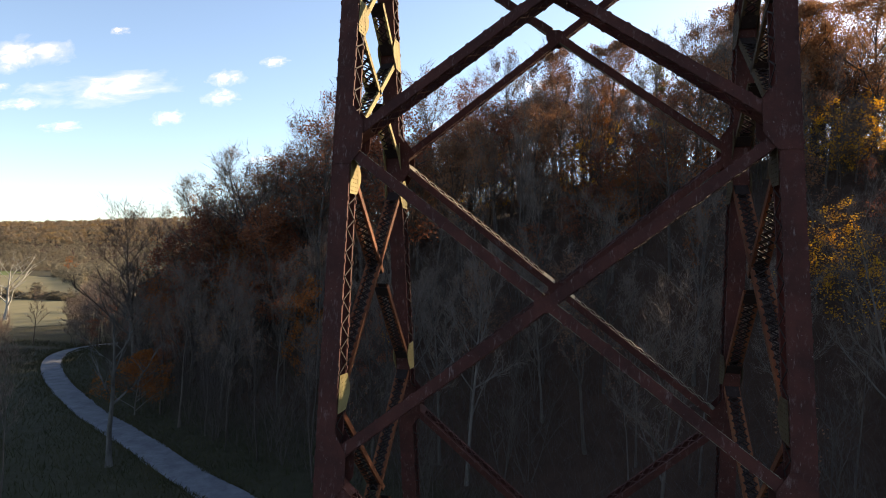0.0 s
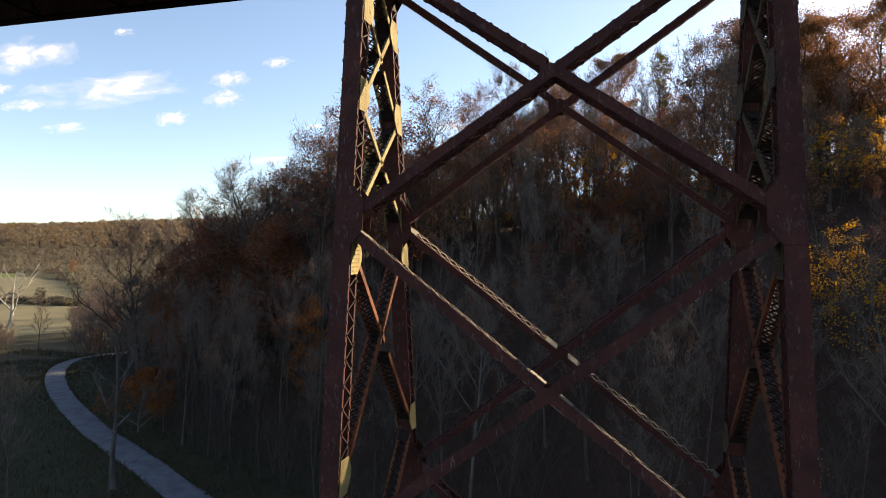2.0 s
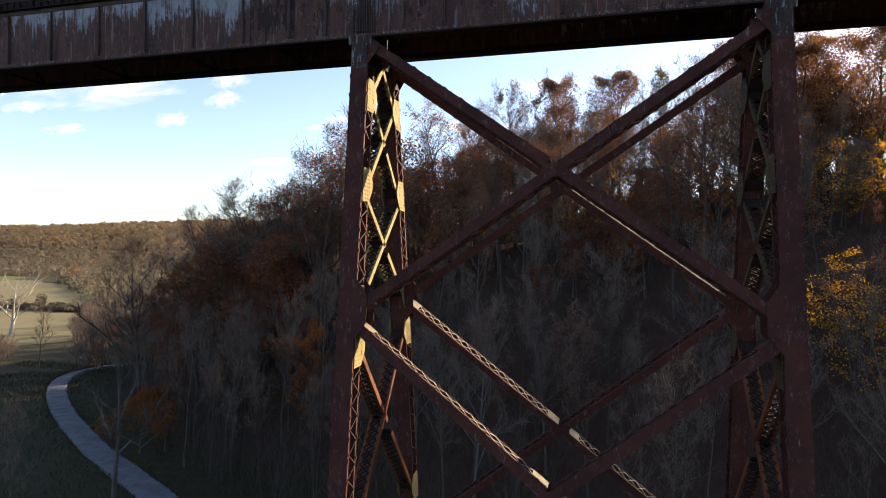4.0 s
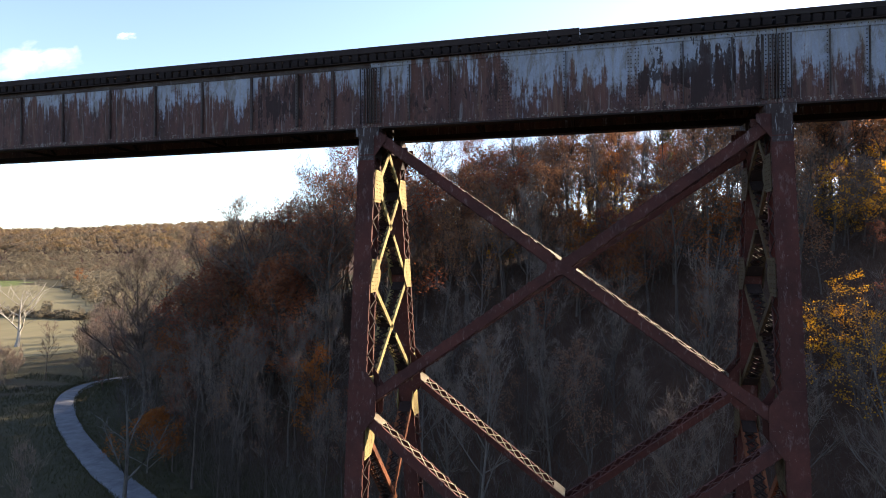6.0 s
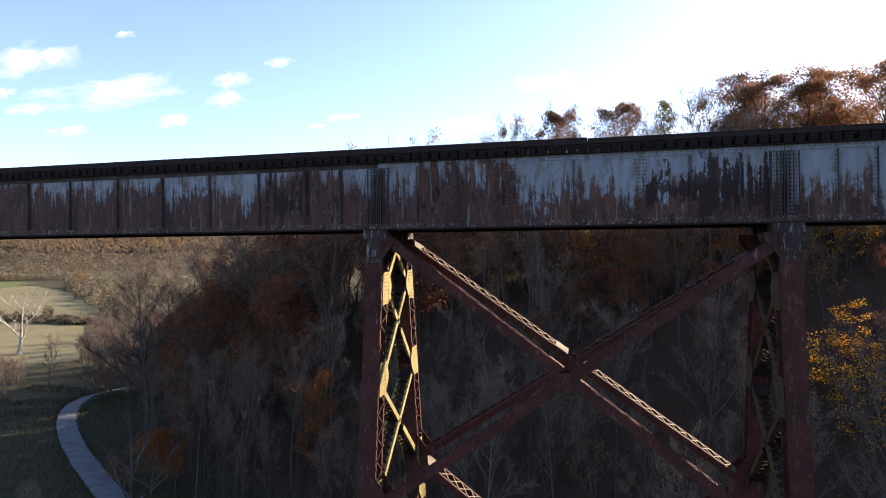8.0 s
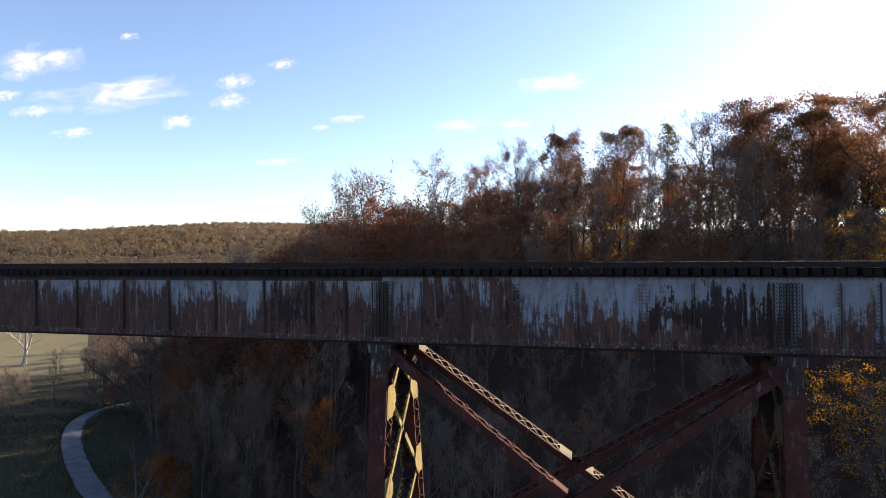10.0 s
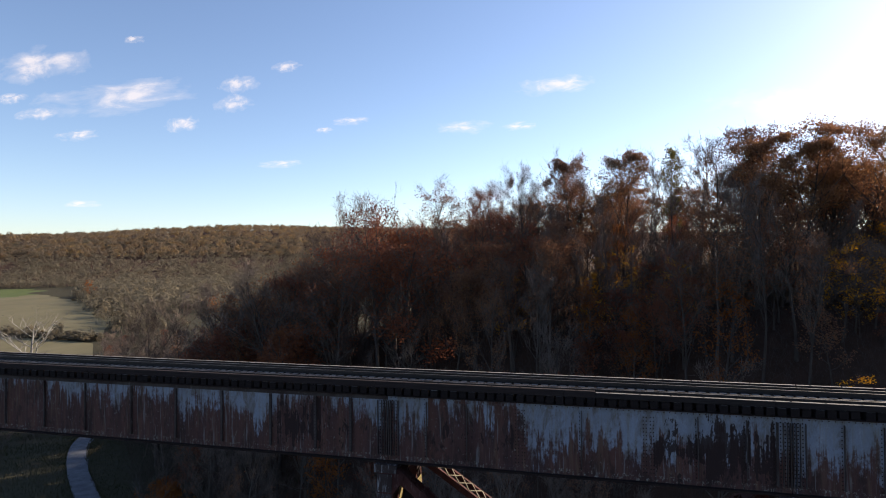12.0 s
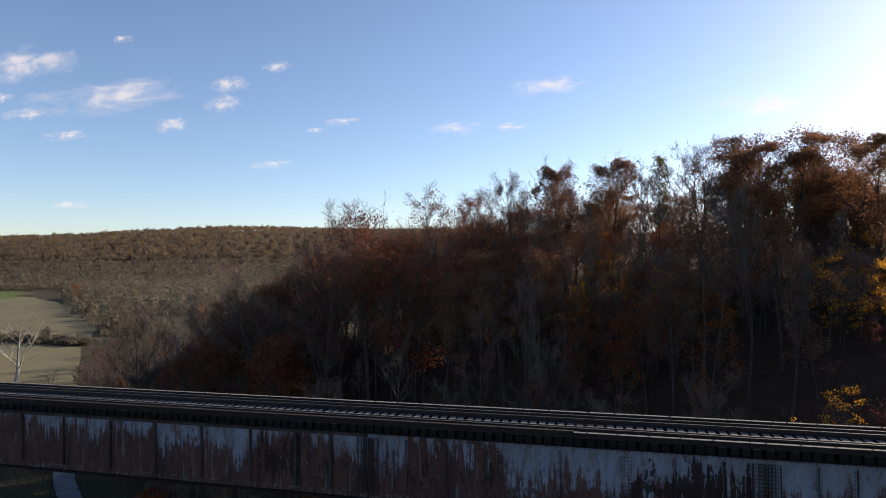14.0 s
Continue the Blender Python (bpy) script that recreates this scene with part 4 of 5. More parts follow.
def put_tree(kind, x, y, top=None, scale=None, squash=1.0, back=False):
    meshes, label, cat = KINDS[kind]
    if back and kind == "bare_tree":
        meshes = BARE_FAR
    me = meshes[rng.randrange(len(meshes))]
    size = max(v.co.z for v in me[0].vertices)
    s = (top - height(x, y)) / size if top else scale
    return plant(kind, me, x, y, s, rng.uniform(0, 6.28), label, cat, "hillside " + cat + "s", squash)


# spots kept sunlit by leaving trees out, three of them on the tower
SUN_PATHS = [(Vector((-6, 15.8, 17.8)), 3.6), (Vector((3.6, 21, 25.8)), 2.8), (Vector((0.6, 20.6, 28)), 2.4), (Vector((22, 62, 22)), 3.0), (Vector((25.5, 66, 24)), 3.6), (Vector((34, 86, 39)), 1.5), (Vector((4, 91, 37)), 3.5), (Vector((-34.5, 73, 17)), 2.2)]


def blocks_sun(x, y, top):
    """Whether a tree would stand between the sun and a spot kept lit."""
    for g, wide in SUN_PATHS:
        s = ((x - g.x) * SUN_DIR.x + (y - g.y) * SUN_DIR.y) / (SUN_DIR.x ** 2 + SUN_DIR.y ** 2)
        off = abs((x - g.x) * SUN_DIR.y - (y - g.y) * SUN_DIR.x) / math.hypot(SUN_DIR.x, SUN_DIR.y)
        if s > 3.2 and off < wide and g.z + s * SUN_DIR.z < top:
            return True
    return False


# trees that stand out singly: kind, place, height of the top, breadth
SINGLE = [("thinning_tree", -39.5, 84, 44.5, 1.25), ("thinning_tree", -33, 88, 51.3, 1.2), ("red_tree", -62, 90, 30, 1.2), ("amber_tree", -54, 84, 25, 1.1), ("forked_tree", -49, 91, 41.8, 1.0),
          ("red_tree", -36, 103, 47.8, 1.0), ("forked_tree", -46, 87, 39.8, 1.3), ("thinning_tree", -52, 90, 39.8, 1.25), ("forked_tree", -58, 92, 35.8, 1.2), ("thinning_tree", -66, 95, 34.3, 1.3),
          ("forked_tree", -72, 98, 33.3, 1.35), ("bare_tree", -80, 103, 32.8, 1.35), ("bare_tree", -49, 109, 52.8, 1.0), ("thinning_tree", -42, 106, 48.8, 1.2), ("thinning_tree", -22.5, 96, 53.5, 1.25),
          ("thinning_tree", -16, 97, 53.5, 1.1), ("bare_tree", -9, 98, 55.8, 1.0), ("broad_oak", -3, 98, 58.3, 0.85), ("broad_oak", 4, 99, 58.8, 0.85), ("broad_oak", 21.5, 91, 56.8, 0.95),
          ("broad_oak", 27, 89, 57.2, 1.0), ("amber_tree", 35, 99, 58.7, 0.9), ("broad_oak", 36, 86, 58.4, 1.0), ("thinning_tree", 42, 85, 58.6, 1.1), ("broad_oak", 49, 84, 58.2, 1.2),
          ("golden_tree", 21, 62, 26, 1.0), ("golden_tree", 24.5, 63, 25, 1.0), ("golden_tree", 4, 90, 42, 0.9), ("golden_tree", 0, 84, 38, 0.9),
          ("amber_tree", -31, 65, 20, 0.9), ("golden_tree", 10, 83, 40, 0.9), ("golden_tree", -12, 88, 38, 0.8), ("amber_tree", 12, 66, 30, 0.6), ("amber_tree", -7.5, 99.5, 51.3, 1.0), ("amber_tree", 4, 90, 45.3, 0.9), ("red_tree", -29.7, 88.8, 45.8, 1.2), ("red_tree", -14, 90, 46.8, 1.3), ("thinning_tree", -11, 95, 54.3, 1.0), ("oak_tree", 13, 86, 45.3, 0.9), ("red_tree", 8, 92, 49.8, 1.3), ("broad_oak", 30.5, 92, 59.2, 1.0), ("broad_oak", 24, 95, 58.6, 0.95), ("bare_tree", 44, 84, 53.6, 1.1), ("golden_tree", 33, 88, 43, 1.1), ("golden_tree", 35.5, 91, 45.6, 1.1), ("golden_tree", 1, 93, 41, 1.2), ("golden_tree", 6, 91, 40.5, 1.2), ("golden_tree", 25, 67, 28, 1.3), ("golden_tree", 22.5, 65, 25, 1.2), ("red_tree", 30, 66.5, 27, 1.2), ("red_tree", 33.5, 70, 30, 1.2), ("red_tree", 36, 76, 36, 1.1), ("thinning_tree", -47.5, 92, 42.3, 1.3), ("thinning_tree", -44.5, 91, 44.3, 1.25), ("bare_tree", -50.5, 94, 40.3, 1.3), ("thinning_tree", -54, 95, 38.3, 1.3), ("bare_tree", -43, 95, 45, 1.2), ("thinning_tree", -62, 97, 35.3, 1.3),
          ("thinning_tree", -51, 93, 39.8, 1.4), ("thinning_tree", -55.5, 92, 37.3, 1.4), ("thinning_tree", -48.5, 95.5, 41.3, 1.3), ("bare_tree", -57, 96, 36.8, 1.4), ("oak_tree", -53, 97, 38.3, 1.2), ("thinning_tree", -60, 94, 34.8, 1.4),
          ("red_tree", -56, 88, 30, 1.3), ("red_tree", -50, 85.5, 29.5, 1.3), ("red_tree", -44, 83, 31, 1.3), ("red_tree", -66, 92, 27, 1.3)]
for kind, x, y, top, wide in SINGLE:
    if kind != "golden_tree" and blocks_sun(x, y, top):
        continue
    put_tree(kind, x, y, top, squash=wide)
plant("bare_tree", WIDE_BARE, -82, 96.5, 1.4, 1.4, "broad bare grey tree standing at the wood's edge", "tree", "hillside trees", 1.1)
plant("bare_tree", WIDE_BARE, -91, 109, 0.92, 0.4, "broad bare grey tree standing at the wood's edge", "tree", "hillside trees")
plant("bare_tree", BARE[1], 15.5, 98, 1.16, 2.0, "tall bare grey tree with fine upright twigs", "tree", "hillside trees", 1.15)
plant("olive_tree", OLIVE, 10.8, 102, 1.1, 0.0, "tall narrow tree with sparse yellow-green leaves", "tree", "hillside trees")

placed = [(o.location.x, o.location.y) for o in scene.collection.objects if o.get("category") == "tree"]
step = 5.8
iy = 0
while iy < 12:
    for ix in range(-22, 26):
        x = ix * step + rng.uniform(-2.4, 2.4) + (iy % 2) * step / 2
        y = along(FOOT, x) + 3.0 + iy * step + rng.uniform(-2.2, 2.2)
        if x < -112 or any((x - a) ** 2 + (y - b) ** 2 < 9 for a, b in placed):
            continue
        bearing = math.degrees(math.atan2(x - 0.5, y + 1.0))
        # past bearing 33 the trees are unseen, added only for the shade they cast
        if not -58 < bearing < 68 or bearing > 33 and (iy < 8 or rng.random() < 0.5):
            continue
        if x > -45 and rng.random() < (0.22 if iy < 6 else 0.16):
            continue
        c = noise.noise((x * 0.045, y * 0.045, 2.0))
        k = rng.random()
        if iy < 2:
            kind = "sapling" if k < 0.2 else ("bare_tree" if k < 0.66 else ("pole_tree" if k < 0.93 else "red_tree"))
        elif iy < 5:
            kind = "bare_tree" if k < 0.36 else ("pole_tree" if k < 0.56 else ("thinning_tree" if k < 0.74 else "red_tree"))
        elif c > 0.0:
            kind = "oak_tree" if k < 0.36 else ("thinning_tree" if k < 0.6 else ("bare_tree" if k < 0.8 else "red_tree"))
        else:
            kind = "bare_tree" if k < 0.4 else ("thinning_tree" if k < 0.66 else ("oak_tree" if k < 0.84 else "red_tree"))
        if 3 <= iy <= 11 and x > -28 and rng.random() < 0.1:
            kind = rng.choice(("golden_tree", "amber_tree"))
        if x < -45 and kind in ("oak_tree", "bare_tree") and rng.random() < 0.5:
            kind = "forked_tree"
        if abs(x - 0.37 * (y + 1.0) - 0.5) < 2.6 and 58 < y < 86:
            kind = "golden_tree"
        s = rng.uniform(0.8, 1.08) * (0.85 if iy < 4 and kind != "sapling" else 1.0) * (0.85 if x < -60 else 1.0)
        if blocks_sun(x, y, height(x, y) + 24 * s):
            continue
        put_tree(kind, x, y, scale=s, back=iy > 4 or bearing > 34)
    iy += 1

# the valley's own trees
plant("sycamore_tree", BIG_WHITE, -188, 161, 1.0, 0.3, "white-barked bare sycamore beside the field", "tree", "valley trees", 1.8)
plant("sycamore_tree", WHITE[1], -46.8, 51.8, 0.94, 1.0, "bare pale-limbed sycamore leaning by the road", "tree", "valley trees")
plant("bare_tree", BARE[1], -129, 118, 0.62, 0.9, "small bare tree beside the field", "tree", "valley trees")
plant("bare_tree", POLE[0], -43, 36.5, 0.8, 0.9, "bare tree trunk standing in the roadside grass", "tree", "valley trees")
plant("bare_tree", BARE[2], -140, 150, 0.7, 0.9, "bare grey tree at the field's edge", "tree", "valley trees")
plant("bare_tree", BARE[0], -122, 140, 0.8, 0.9, "bare grey tree at the field's edge", "tree", "valley trees")
x = -64.0
while x < -16:
    put_tree(rng.choice(("bare_tree", "pole_tree")), x, along(FOOT, x) - rng.uniform(0.0, 2.5), scale=rng.uniform(0.6, 0.9))
    x += rng.uniform(4.5, 8.5)
for n in range(34):
    x = -122 - 44 * rng.random()
    y = -0.86 * x + rng.uniform(-26, 0)
    if abs(x + 112) < 14 and y > 100:
        continue
    plant("scrub_bush", SCRUB[rng.randrange(3)], x, y, rng.uniform(0.6, 1.15), rng.uniform(0, 6), "low tangled brown bush in the valley scrub", "bush", "valley bushes")
for n in range(115):
    g, d = radians(rng.uniform(-45.2, -31)), 152 + 150 * rng.random() ** 1.4
    x, y = math.sin(g) * d, math.cos(g) * d
    k = rng.random()
    if k < 0.6:
        plant("twiggy_tree", UNDER[2], x, y, rng.uniform(0.7, 1.2), rng.uniform(0, 6), "small grey-brown twiggy tree on the valley floor", "tree", "valley trees", 1.2)
    elif k < 0.75:
        plant("red_tree", UNDER[1], x, y, rng.uniform(0.7, 1.0), rng.uniform(0, 6), "small dark-red leafy tree on the valley floor", "tree", "valley trees", 1.2)
    elif k < 0.88:
        plant("bare_tree", BARE_FAR[rng.randrange(2)], x, y, rng.uniform(0.5, 0.72), rng.uniform(0, 6), "bare grey tree on the valley floor", "tree", "valley trees", 1.3)
    else:
        plant("scrub_bush", SCRUB[rng.randrange(3)], x, y, rng.uniform(1.0, 1.6), rng.uniform(0, 6), "low tangled brown bush at the wood's edge", "bush", "valley bushes")
for n in range(26):
    x = rng.uniform(-30, 62)
    y = along(FOOT, x) + rng.uniform(22, 62)
    k = rng.randrange(3)
    if blocks_sun(x, y, height(x, y) + 11):
        continue
    plant("understorey_tree", UNDER[k], x, y, rng.uniform(0.7, 1.25), rng.uniform(0, 6), ("small russet-leaved tree under the taller wood", "small dark-red tree under the taller wood", "small grey-brown twiggy tree under the taller wood")[k], "tree", "understorey trees", 1.15)
for n in range(8):
    plant("scrub_bush", SCRUB[rng.randrange(3)], rng.uniform(-119, -106), rng.uniform(125, 134), rng.uniform(0.7, 1.1), rng.uniform(0, 6), "low tangled brown bush beside the road", "bush", "valley bushes")
for n in range(46):
    g, d = radians(rng.uniform(-45.4, -37)), rng.uniform(156, 240)
    plant("twiggy_tree", UNDER[2], math.sin(g) * d, math.cos(g) * d, rng.uniform(0.4, 0.9), rng.uniform(0, 6), "small grey-brown twiggy tree at the field's edge", "tree", "valley trees", 1.4)
for n in range(11):
    x = -113 + 21 * n / 10 + rng.uniform(-1.5, 1.5)
    plant("twiggy_tree", UNDER[2], x, 117 + 17 * n / 10 + rng.uniform(-2, 2), rng.uniform(0.5, 0.85), rng.uniform(0, 6), "small grey-brown twiggy tree beside the road", "tree", "valley trees", 1.3)
for n in range(30):
    x, y = rng.uniform(28, 52), rng.uniform(64, 92)
    k = n % 3
    if k:
        plant("understorey_tree", UNDER[k - 1], x, y, rng.uniform(0.35, 0.6), rng.uniform(0, 6), "low russet shrub on the open slope", "tree", "understorey trees", 1.4)
    else:
        plant("golden_bush", GOLD[n % 2], x, y, rng.uniform(0.35, 0.6), rng.uniform(0, 6), "low bright-yellow bush in a sunny gap of the wood", "bush", "hillside bushes", 1.3)
for n in range(6):
    x = rng.uniform(-34, 60)
    if blocks_sun(x, along(FOOT, x) + 67, height(x, along(FOOT, x) + 67) + 16):
        continue
    plant("understorey_tree", UNDER[n % 3], x, along(FOOT, x) + rng.uniform(62, 72), rng.uniform(1.3, 1.7), rng.uniform(0, 6), "brown-leaved tree on the crest of the ridge", "tree", "understorey trees", 1.1)
for n in range(9):
    x, y = rng.uniform(27, 46), rng.uniform(80, 100)
    plant("golden_bush", GOLD[n % 2], x, y, rng.uniform(0.45, 0.75), rng.uniform(0, 6), "low bright-yellow bush in a sunny gap of the wood", "bush", "hillside bushes", 1.3)
for n in range(104):
    x = rng.uniform(-44, 74)
    y = along(FOOT, x) + rng.uniform(54, 92)
    k = rng.random()
    if not blocks_sun(x, y, height(x, y) + 20):
        put_tree("bare_tree" if k < 0.3 else ("thinning_tree" if k < 0.6 else "oak_tree"), x, y, scale=rng.uniform(0.82, 1.05), squash=1.15, back=True)
# more unseen trees right of the view, added to shade the tower's far bracing
for n in range(16):
    x, y = rng.uniform(48, 80), rng.uniform(86, 100)
    if not blocks_sun(x, y, 58):
        put_tree("oak_tree" if n % 2 else "thinning_tree", x, y, top=rng.uniform(56.5, 58.5), squash=1.15, back=True)
for n in range(24):
    x, y = rng.uniform(-6, 62), rng.uniform(88, 114)
    k = rng.random()
    if not blocks_sun(x, y, height(x, y) + 19):
        put_tree("thinning_tree" if k < 0.45 else ("bare_tree" if k < 0.8 else "amber_tree"), x, y, scale=rng.uniform(0.78, 0.92), squash=1.2, back=True)
for n in range(120):
    x = rng.uniform(-40, 60)
    y = along(FOOT, x) + rng.uniform(46, 72)
    if not blocks_sun(x, y, height(x, y) + 8):
        plant("understorey_tree", UNDER[2], x, y, rng.uniform(0.5, 1.25), rng.uniform(0, 6), "small grey-brown twiggy tree on the crest", "tree", "understorey trees", 1.3)
for n in range(60):
    x = rng.uniform(-60, 55)
    y = along(FOOT, x) + rng.uniform(34, 64)
    if not blocks_sun(x, y, height(x, y) + 20):
        put_tree("pole_tree", x, y, scale=rng.uniform(0.75, 1.05))
for n in range(44):
    x = rng.uniform(-100, -56)
    plant("twiggy_tree", UNDER[2 - (n % 5 == 0)], x, along(FOOT, x) + rng.uniform(10, 46), rng.uniform(1.3, 1.75), rng.uniform(0, 6), "grey-brown twiggy tree on the wooded slope", "tree", "hillside trees")
for n in range(8):
    plant("understorey_tree", UNDER[n % 2], rng.uniform(-14, 14), rng.uniform(74, 88), rng.uniform(0.8, 1.3), rng.uniform(0, 6), "small russet-leaved tree under the taller wood", "tree", "understorey trees", 1.15)
for n in range(50):
    x = rng.uniform(-58, 44)
    plant("sapling", SAPLING[n % 3], x, along(FOOT, x) + 1 + 30 * rng.random() ** 1.3, rng.uniform(0.7, 1.25), rng.uniform(0, 6), "bare grey many-stemmed sapling on the lower slope", "sapling", "slope saplings")
for n in range(6):
    x = rng.uniform(-62, -20)
    plant("sapling", SAPLING[rng.randrange(3)], x, along(FOOT, x) - rng.uniform(0, 3), rng.uniform(0.7, 1.1), rng.uniform(0, 6), "bare grey many-stemmed sapling at the roadside", "sapling", "roadside saplings")
plant("orange_bush", RUST_BUSH, -58.9, 69.5, 1.0, 0.9, "large rust-orange bush beside the road", "bush", "roadside bushes", 1.15)
plant("amber_tree", AMBER[0], -67.4, 86, 0.95, 0.9, "orange-leaved tree among bare trees at the wood's edge", "tree", "hillside trees")
plant("amber_tree", AMBER[0], -34.5, 73, 0.75, 2.2, "orange-leaved tree low on the wooded slope", "tree", "hillside trees")
plant("amber_tree", AMBER[0], -462, 461, 1.15, 1.2, "rounded orange tree beside the far field", "tree", "valley trees", 1.4)
plant("orange_bush", RUST_BUSH, -68, 80, 0.6, 0.9, "low rust-orange bush behind the road", "bush", "roadside bushes", 1.3)
plant("orange_bush", RUST_BUSH, -60, 74, 0.5, 2.9, "low rust-orange bush behind the road", "bush", "roadside bushes", 1.3)


def far_wood(name, spots, mat, label, blades, size=1.0, upright=0.0):
    """Distant woodland as one mesh: every tree a ragged shell of leaf and twig blades; upright: the share that stand as bare stems."""
    r = random.Random(len(spots))
    vs, fs = [], []
    for x, y, tall, wide in spots:
        z = height(x, y)
        for _ in range(blades):
            g, e = r.uniform(0, math.tau), math.asin(r.uniform(-0.25, 1.0))
            n = Vector((math.cos(g) * math.cos(e), math.sin(g) * math.cos(e), math.sin(e)))
            k = r.uniform(0.75, 1.1)
            c = Vector((x + n.x * wide * 0.45 * k, y + n.y * wide * 0.45 * k, z + tall * (0.5 + 0.46 * n.z * k)))
            if r.random() < upright:
                c.z = z + tall * r.uniform(0.1, 0.6)
                a, b = Vector((r.gauss(0, 0.06), r.gauss(0, 0.06), 1)) * tall * r.uniform(0.2, 0.4), Vector((r.gauss(0, 1), r.gauss(0, 1), 0)).normalized() * r.uniform(0.1, 0.22)
            else:
                a = n.cross(Vector((r.gauss(0, 1), r.gauss(0, 1), r.gauss(0, 1)))).normalized()
                a = (a + n * r.gauss(0, 0.35)) * wide * r.uniform(0.12, 0.24) * size
                b = n.cross(a).normalized() * wide * r.uniform(0.1, 0.2) * size
            k = len(vs)
            vs += [c - a, c + b * 1.4, c + a - b * 0.6]
            fs.append((k, k + 1, k + 2))
    return tagged(new(name, mesh_of(name, vs, fs, mat)), label, "woodland", kind="stuff")


r = random.Random(5)
ridge, grove, hedge = [], [], []
while len(ridge) < 5400:
    g, d = radians(r.uniform(-57, -10)), r.uniform(1400, 2250)
    x, y = math.sin(g) * d, math.cos(g) * d
    ridge.append((x, y, r.uniform(9, 18) + 4 * (r.random() < 0.12), r.uniform(10, 17)))
while len(grove) < 4400:
    g, d = radians(r.uniform(-62, -26)), 480 + 1150 * r.random() ** 0.8
    x, y = math.sin(g) * d, math.cos(g) * d
    if x < -400 and y < -0.89 * x + 60 and d < 1040 or y < -1.0 * x + 40 and d < 620:
        continue
    grove.append((x, y, r.uniform(8, 14), r.uniform(11, 20)))
for n in range(330):
    t = r.random()
    x, y = (-236 - t * 190, 244 + t * 14)
    hedge.append((x + r.gauss(0, 4), y + r.gauss(0, 3), r.uniform(2, 4 + 5 * (r.random() < 0.2)), r.uniform(2.5, 5)))
for n in range(420):
    t = r.random() ** 0.8
    x, y = (-228 - t * 330, 238 + t * 292)
    hedge.append((x + r.gauss(0, 10), y + 14 + abs(r.gauss(0, 16)), r.uniform(4, 12), r.uniform(3, 7)))
far_wood("far_ridge_woods", ridge, M_FARWOOD, "distant ridge covered with brown and golden autumn woods", 62, 0.5)
far_wood("far_valley_woods", grove, M_FARGREY, "grey bare woods on the far valley floor", 52, 0.4, 0.5)
far_wood("hedge", hedge, M_FARGREY, "rough brown hedge between the fields", 45, 0.8, 0.2)

r = random.Random(21)
brush = []
while len(brush) < 300:
    x = r.uniform(-48, 120)
    d = r.uniform(50, 125)
    y, tall = along(FOOT, x) + d, r.uniform(1.8, 4) + (r.uniform(4, 9) if d > 74 else 0)
    if not blocks_sun(x, y, height(x, y) + tall):
        brush.append((x, y, tall, r.uniform(3.5, 7)))
far_wood("crest_thicket", brush, M_BRUSH, "dense brown brush and saplings behind the ridge's crest", 260, 0.34, 0.45)

# undergrowth on the slope: thin bare stems beyond counting
r = random.Random(8)
uv, uf = [], []
for n in range(24000):
    x = r.uniform(-112, 70)
    y = along(FOOT, x) + r.uniform(-2, 62)
    z = height(x, y)
    p = Vector((x, y, z - 0.1))
    for _ in range(3):
        d = Vector((r.gauss(0, 0.5), r.gauss(0, 0.5), 1)).normalized()
        ln = r.uniform(0.9, 3.6)
        s = d.orthogonal().normalized() * r.uniform(0.01, 0.022)
        q = p + d * ln
        k = len(uv)
        uv += [p - s, p + s, q]
        uf.append((k, k + 1, k + 2))
        p = p + d * (ln * r.uniform(0.3, 0.7))
tagged(new("undergrowth", mesh_of("undergrowth", uv, uf, M_DARKBARK)), "tangled bare grey brush under the trees", "undergrowth", kind="stuff")

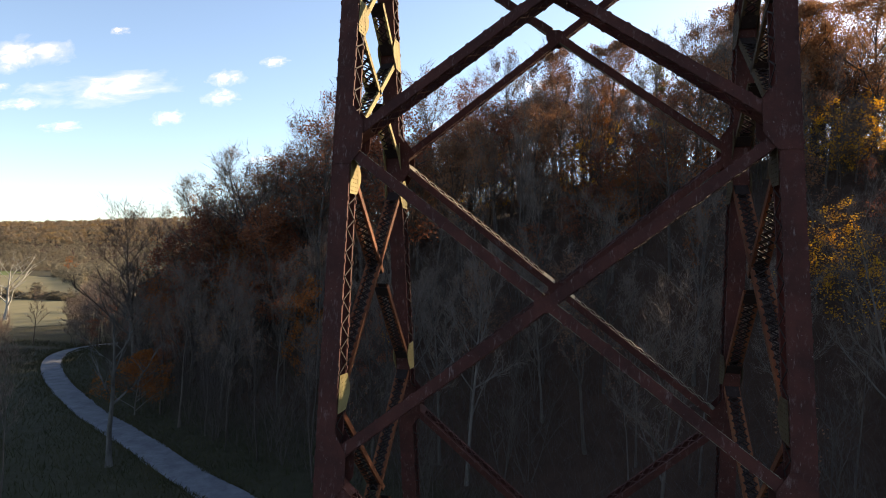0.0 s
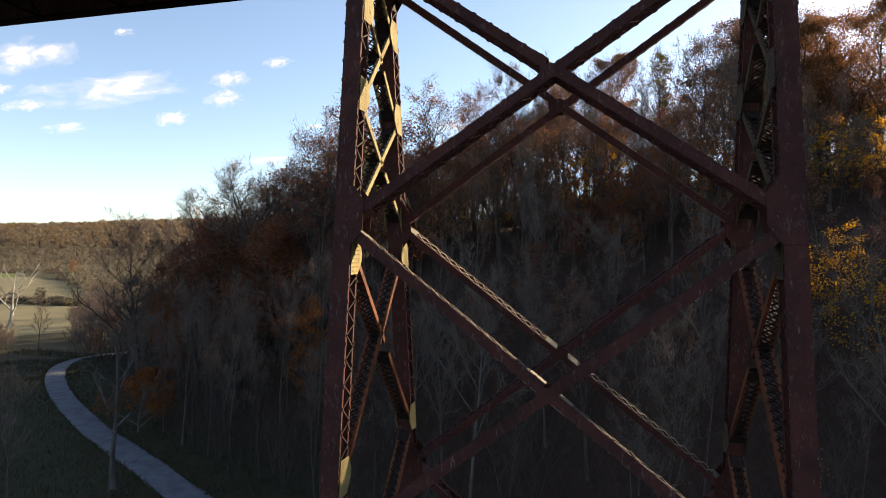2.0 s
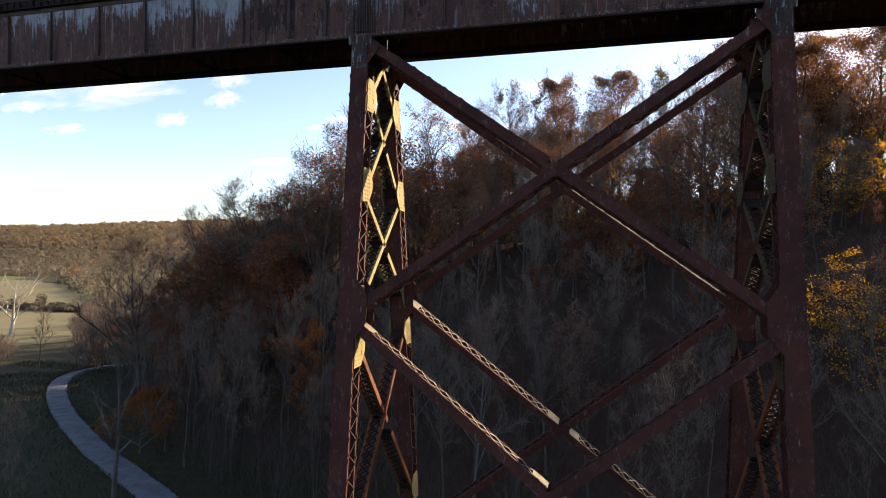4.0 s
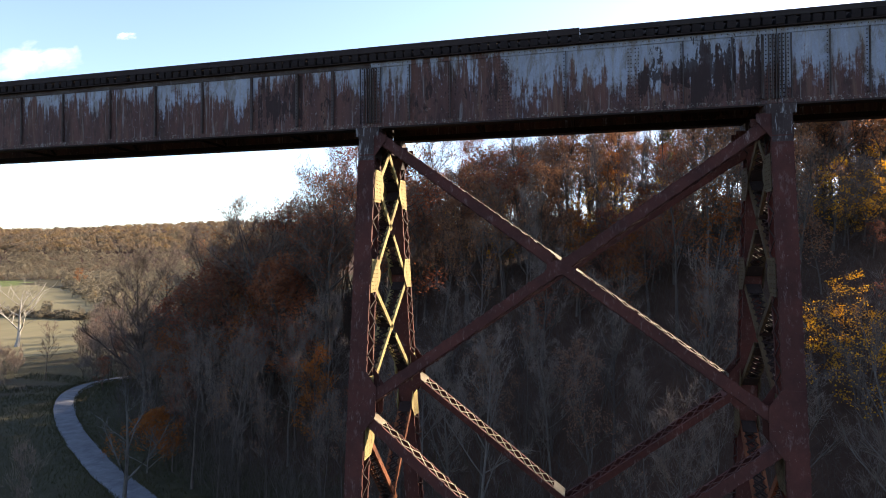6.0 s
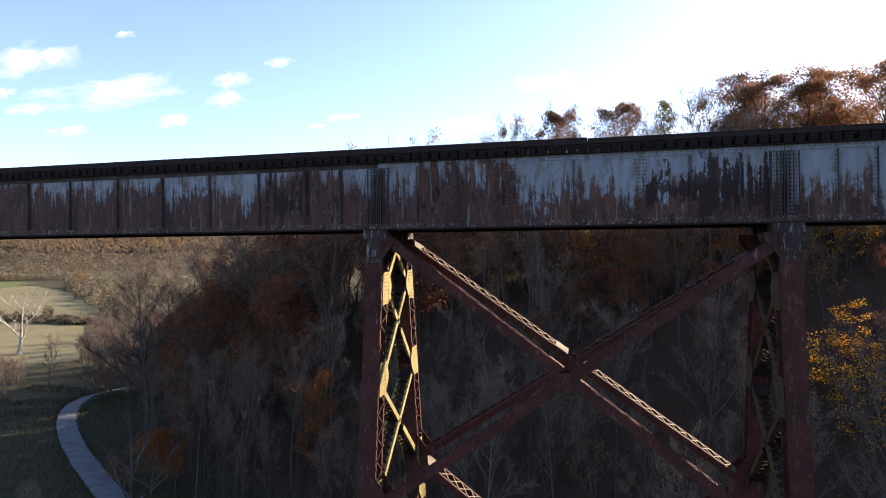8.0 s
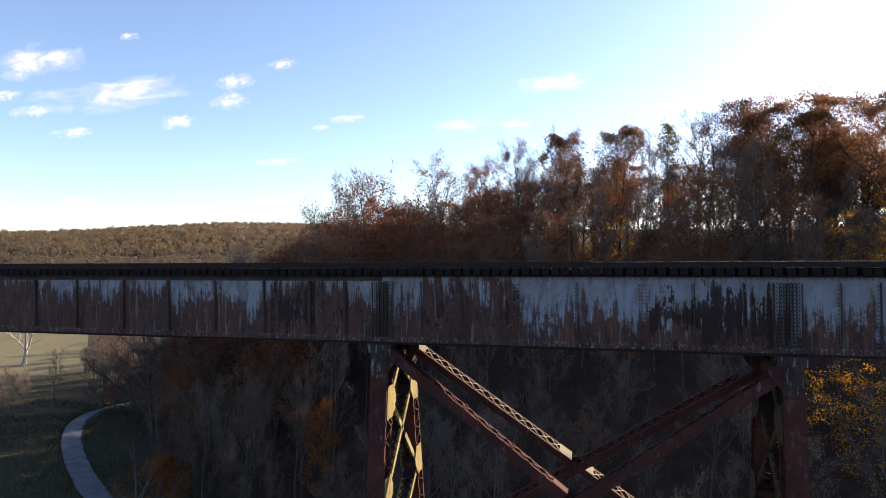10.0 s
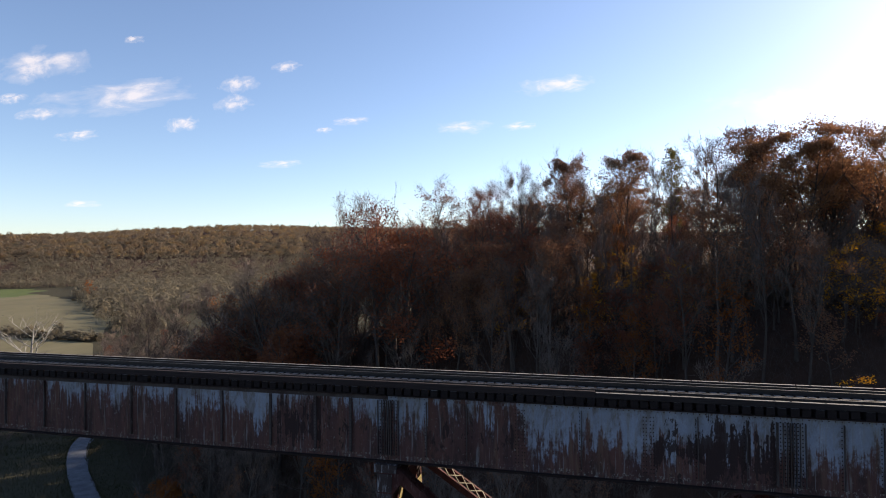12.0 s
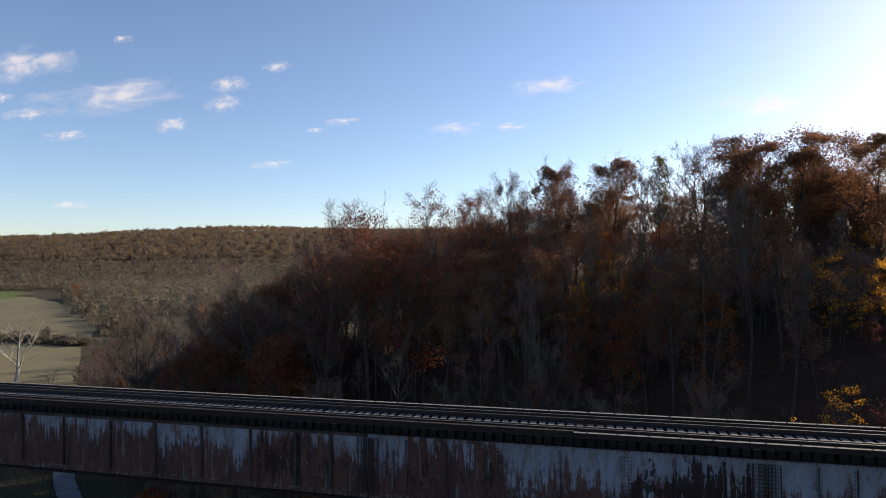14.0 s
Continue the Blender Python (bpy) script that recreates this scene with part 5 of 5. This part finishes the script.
# rank grass and dead weeds along the road and over the valley floor
r = random.Random(9)
wv, wf = [], []
for n in range(26000):
    i = r.randrange(3, len(ROAD) - 1)
    t = r.random()
    px, py = (ROAD[i - 1][j] + (ROAD[i][j] - ROAD[i - 1][j]) * t for j in (0, 1))
    d = Vector((ROAD[i][1] - ROAD[i - 1][1], ROAD[i - 1][0] - ROAD[i][0], 0)).normalized() * r.choice((-1, 1)) * (1.75 + 22 * r.random() ** 2.2)
    p = Vector((px + d.x, py + d.y, height(px + d.x, py + d.y) - 0.05))
    up = Vector((r.gauss(0, 0.4), r.gauss(0, 0.4), 1)) * r.uniform(0.25, 0.5 + 0.05 * min(d.length, 16))
    e = up.orthogonal().normalized() * r.uniform(0.02, 0.06)
    k = len(wv)
    wv += [p - e, p + e, p + up]
    wf.append((k, k + 1, k + 2))
tagged(new("weeds", mesh_of("weeds", wv, wf, M_WEED)), "rank dull-green grass and dead weeds beside the road", "weeds", kind="stuff")

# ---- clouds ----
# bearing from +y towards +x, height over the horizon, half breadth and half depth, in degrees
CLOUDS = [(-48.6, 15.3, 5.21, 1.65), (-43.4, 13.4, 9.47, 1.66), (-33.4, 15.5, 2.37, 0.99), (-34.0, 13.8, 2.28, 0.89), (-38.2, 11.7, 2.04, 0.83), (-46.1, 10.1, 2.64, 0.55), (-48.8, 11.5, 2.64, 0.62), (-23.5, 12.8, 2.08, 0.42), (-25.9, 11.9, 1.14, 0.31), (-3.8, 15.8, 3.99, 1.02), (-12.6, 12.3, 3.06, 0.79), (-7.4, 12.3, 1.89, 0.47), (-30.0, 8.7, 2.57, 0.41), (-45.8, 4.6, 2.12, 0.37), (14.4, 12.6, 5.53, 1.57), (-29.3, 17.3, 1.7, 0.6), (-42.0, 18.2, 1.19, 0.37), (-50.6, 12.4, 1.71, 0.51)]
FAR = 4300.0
grid = [(i / 8 - 1, j / 8 - 1) for j in range(17) for i in range(17)]
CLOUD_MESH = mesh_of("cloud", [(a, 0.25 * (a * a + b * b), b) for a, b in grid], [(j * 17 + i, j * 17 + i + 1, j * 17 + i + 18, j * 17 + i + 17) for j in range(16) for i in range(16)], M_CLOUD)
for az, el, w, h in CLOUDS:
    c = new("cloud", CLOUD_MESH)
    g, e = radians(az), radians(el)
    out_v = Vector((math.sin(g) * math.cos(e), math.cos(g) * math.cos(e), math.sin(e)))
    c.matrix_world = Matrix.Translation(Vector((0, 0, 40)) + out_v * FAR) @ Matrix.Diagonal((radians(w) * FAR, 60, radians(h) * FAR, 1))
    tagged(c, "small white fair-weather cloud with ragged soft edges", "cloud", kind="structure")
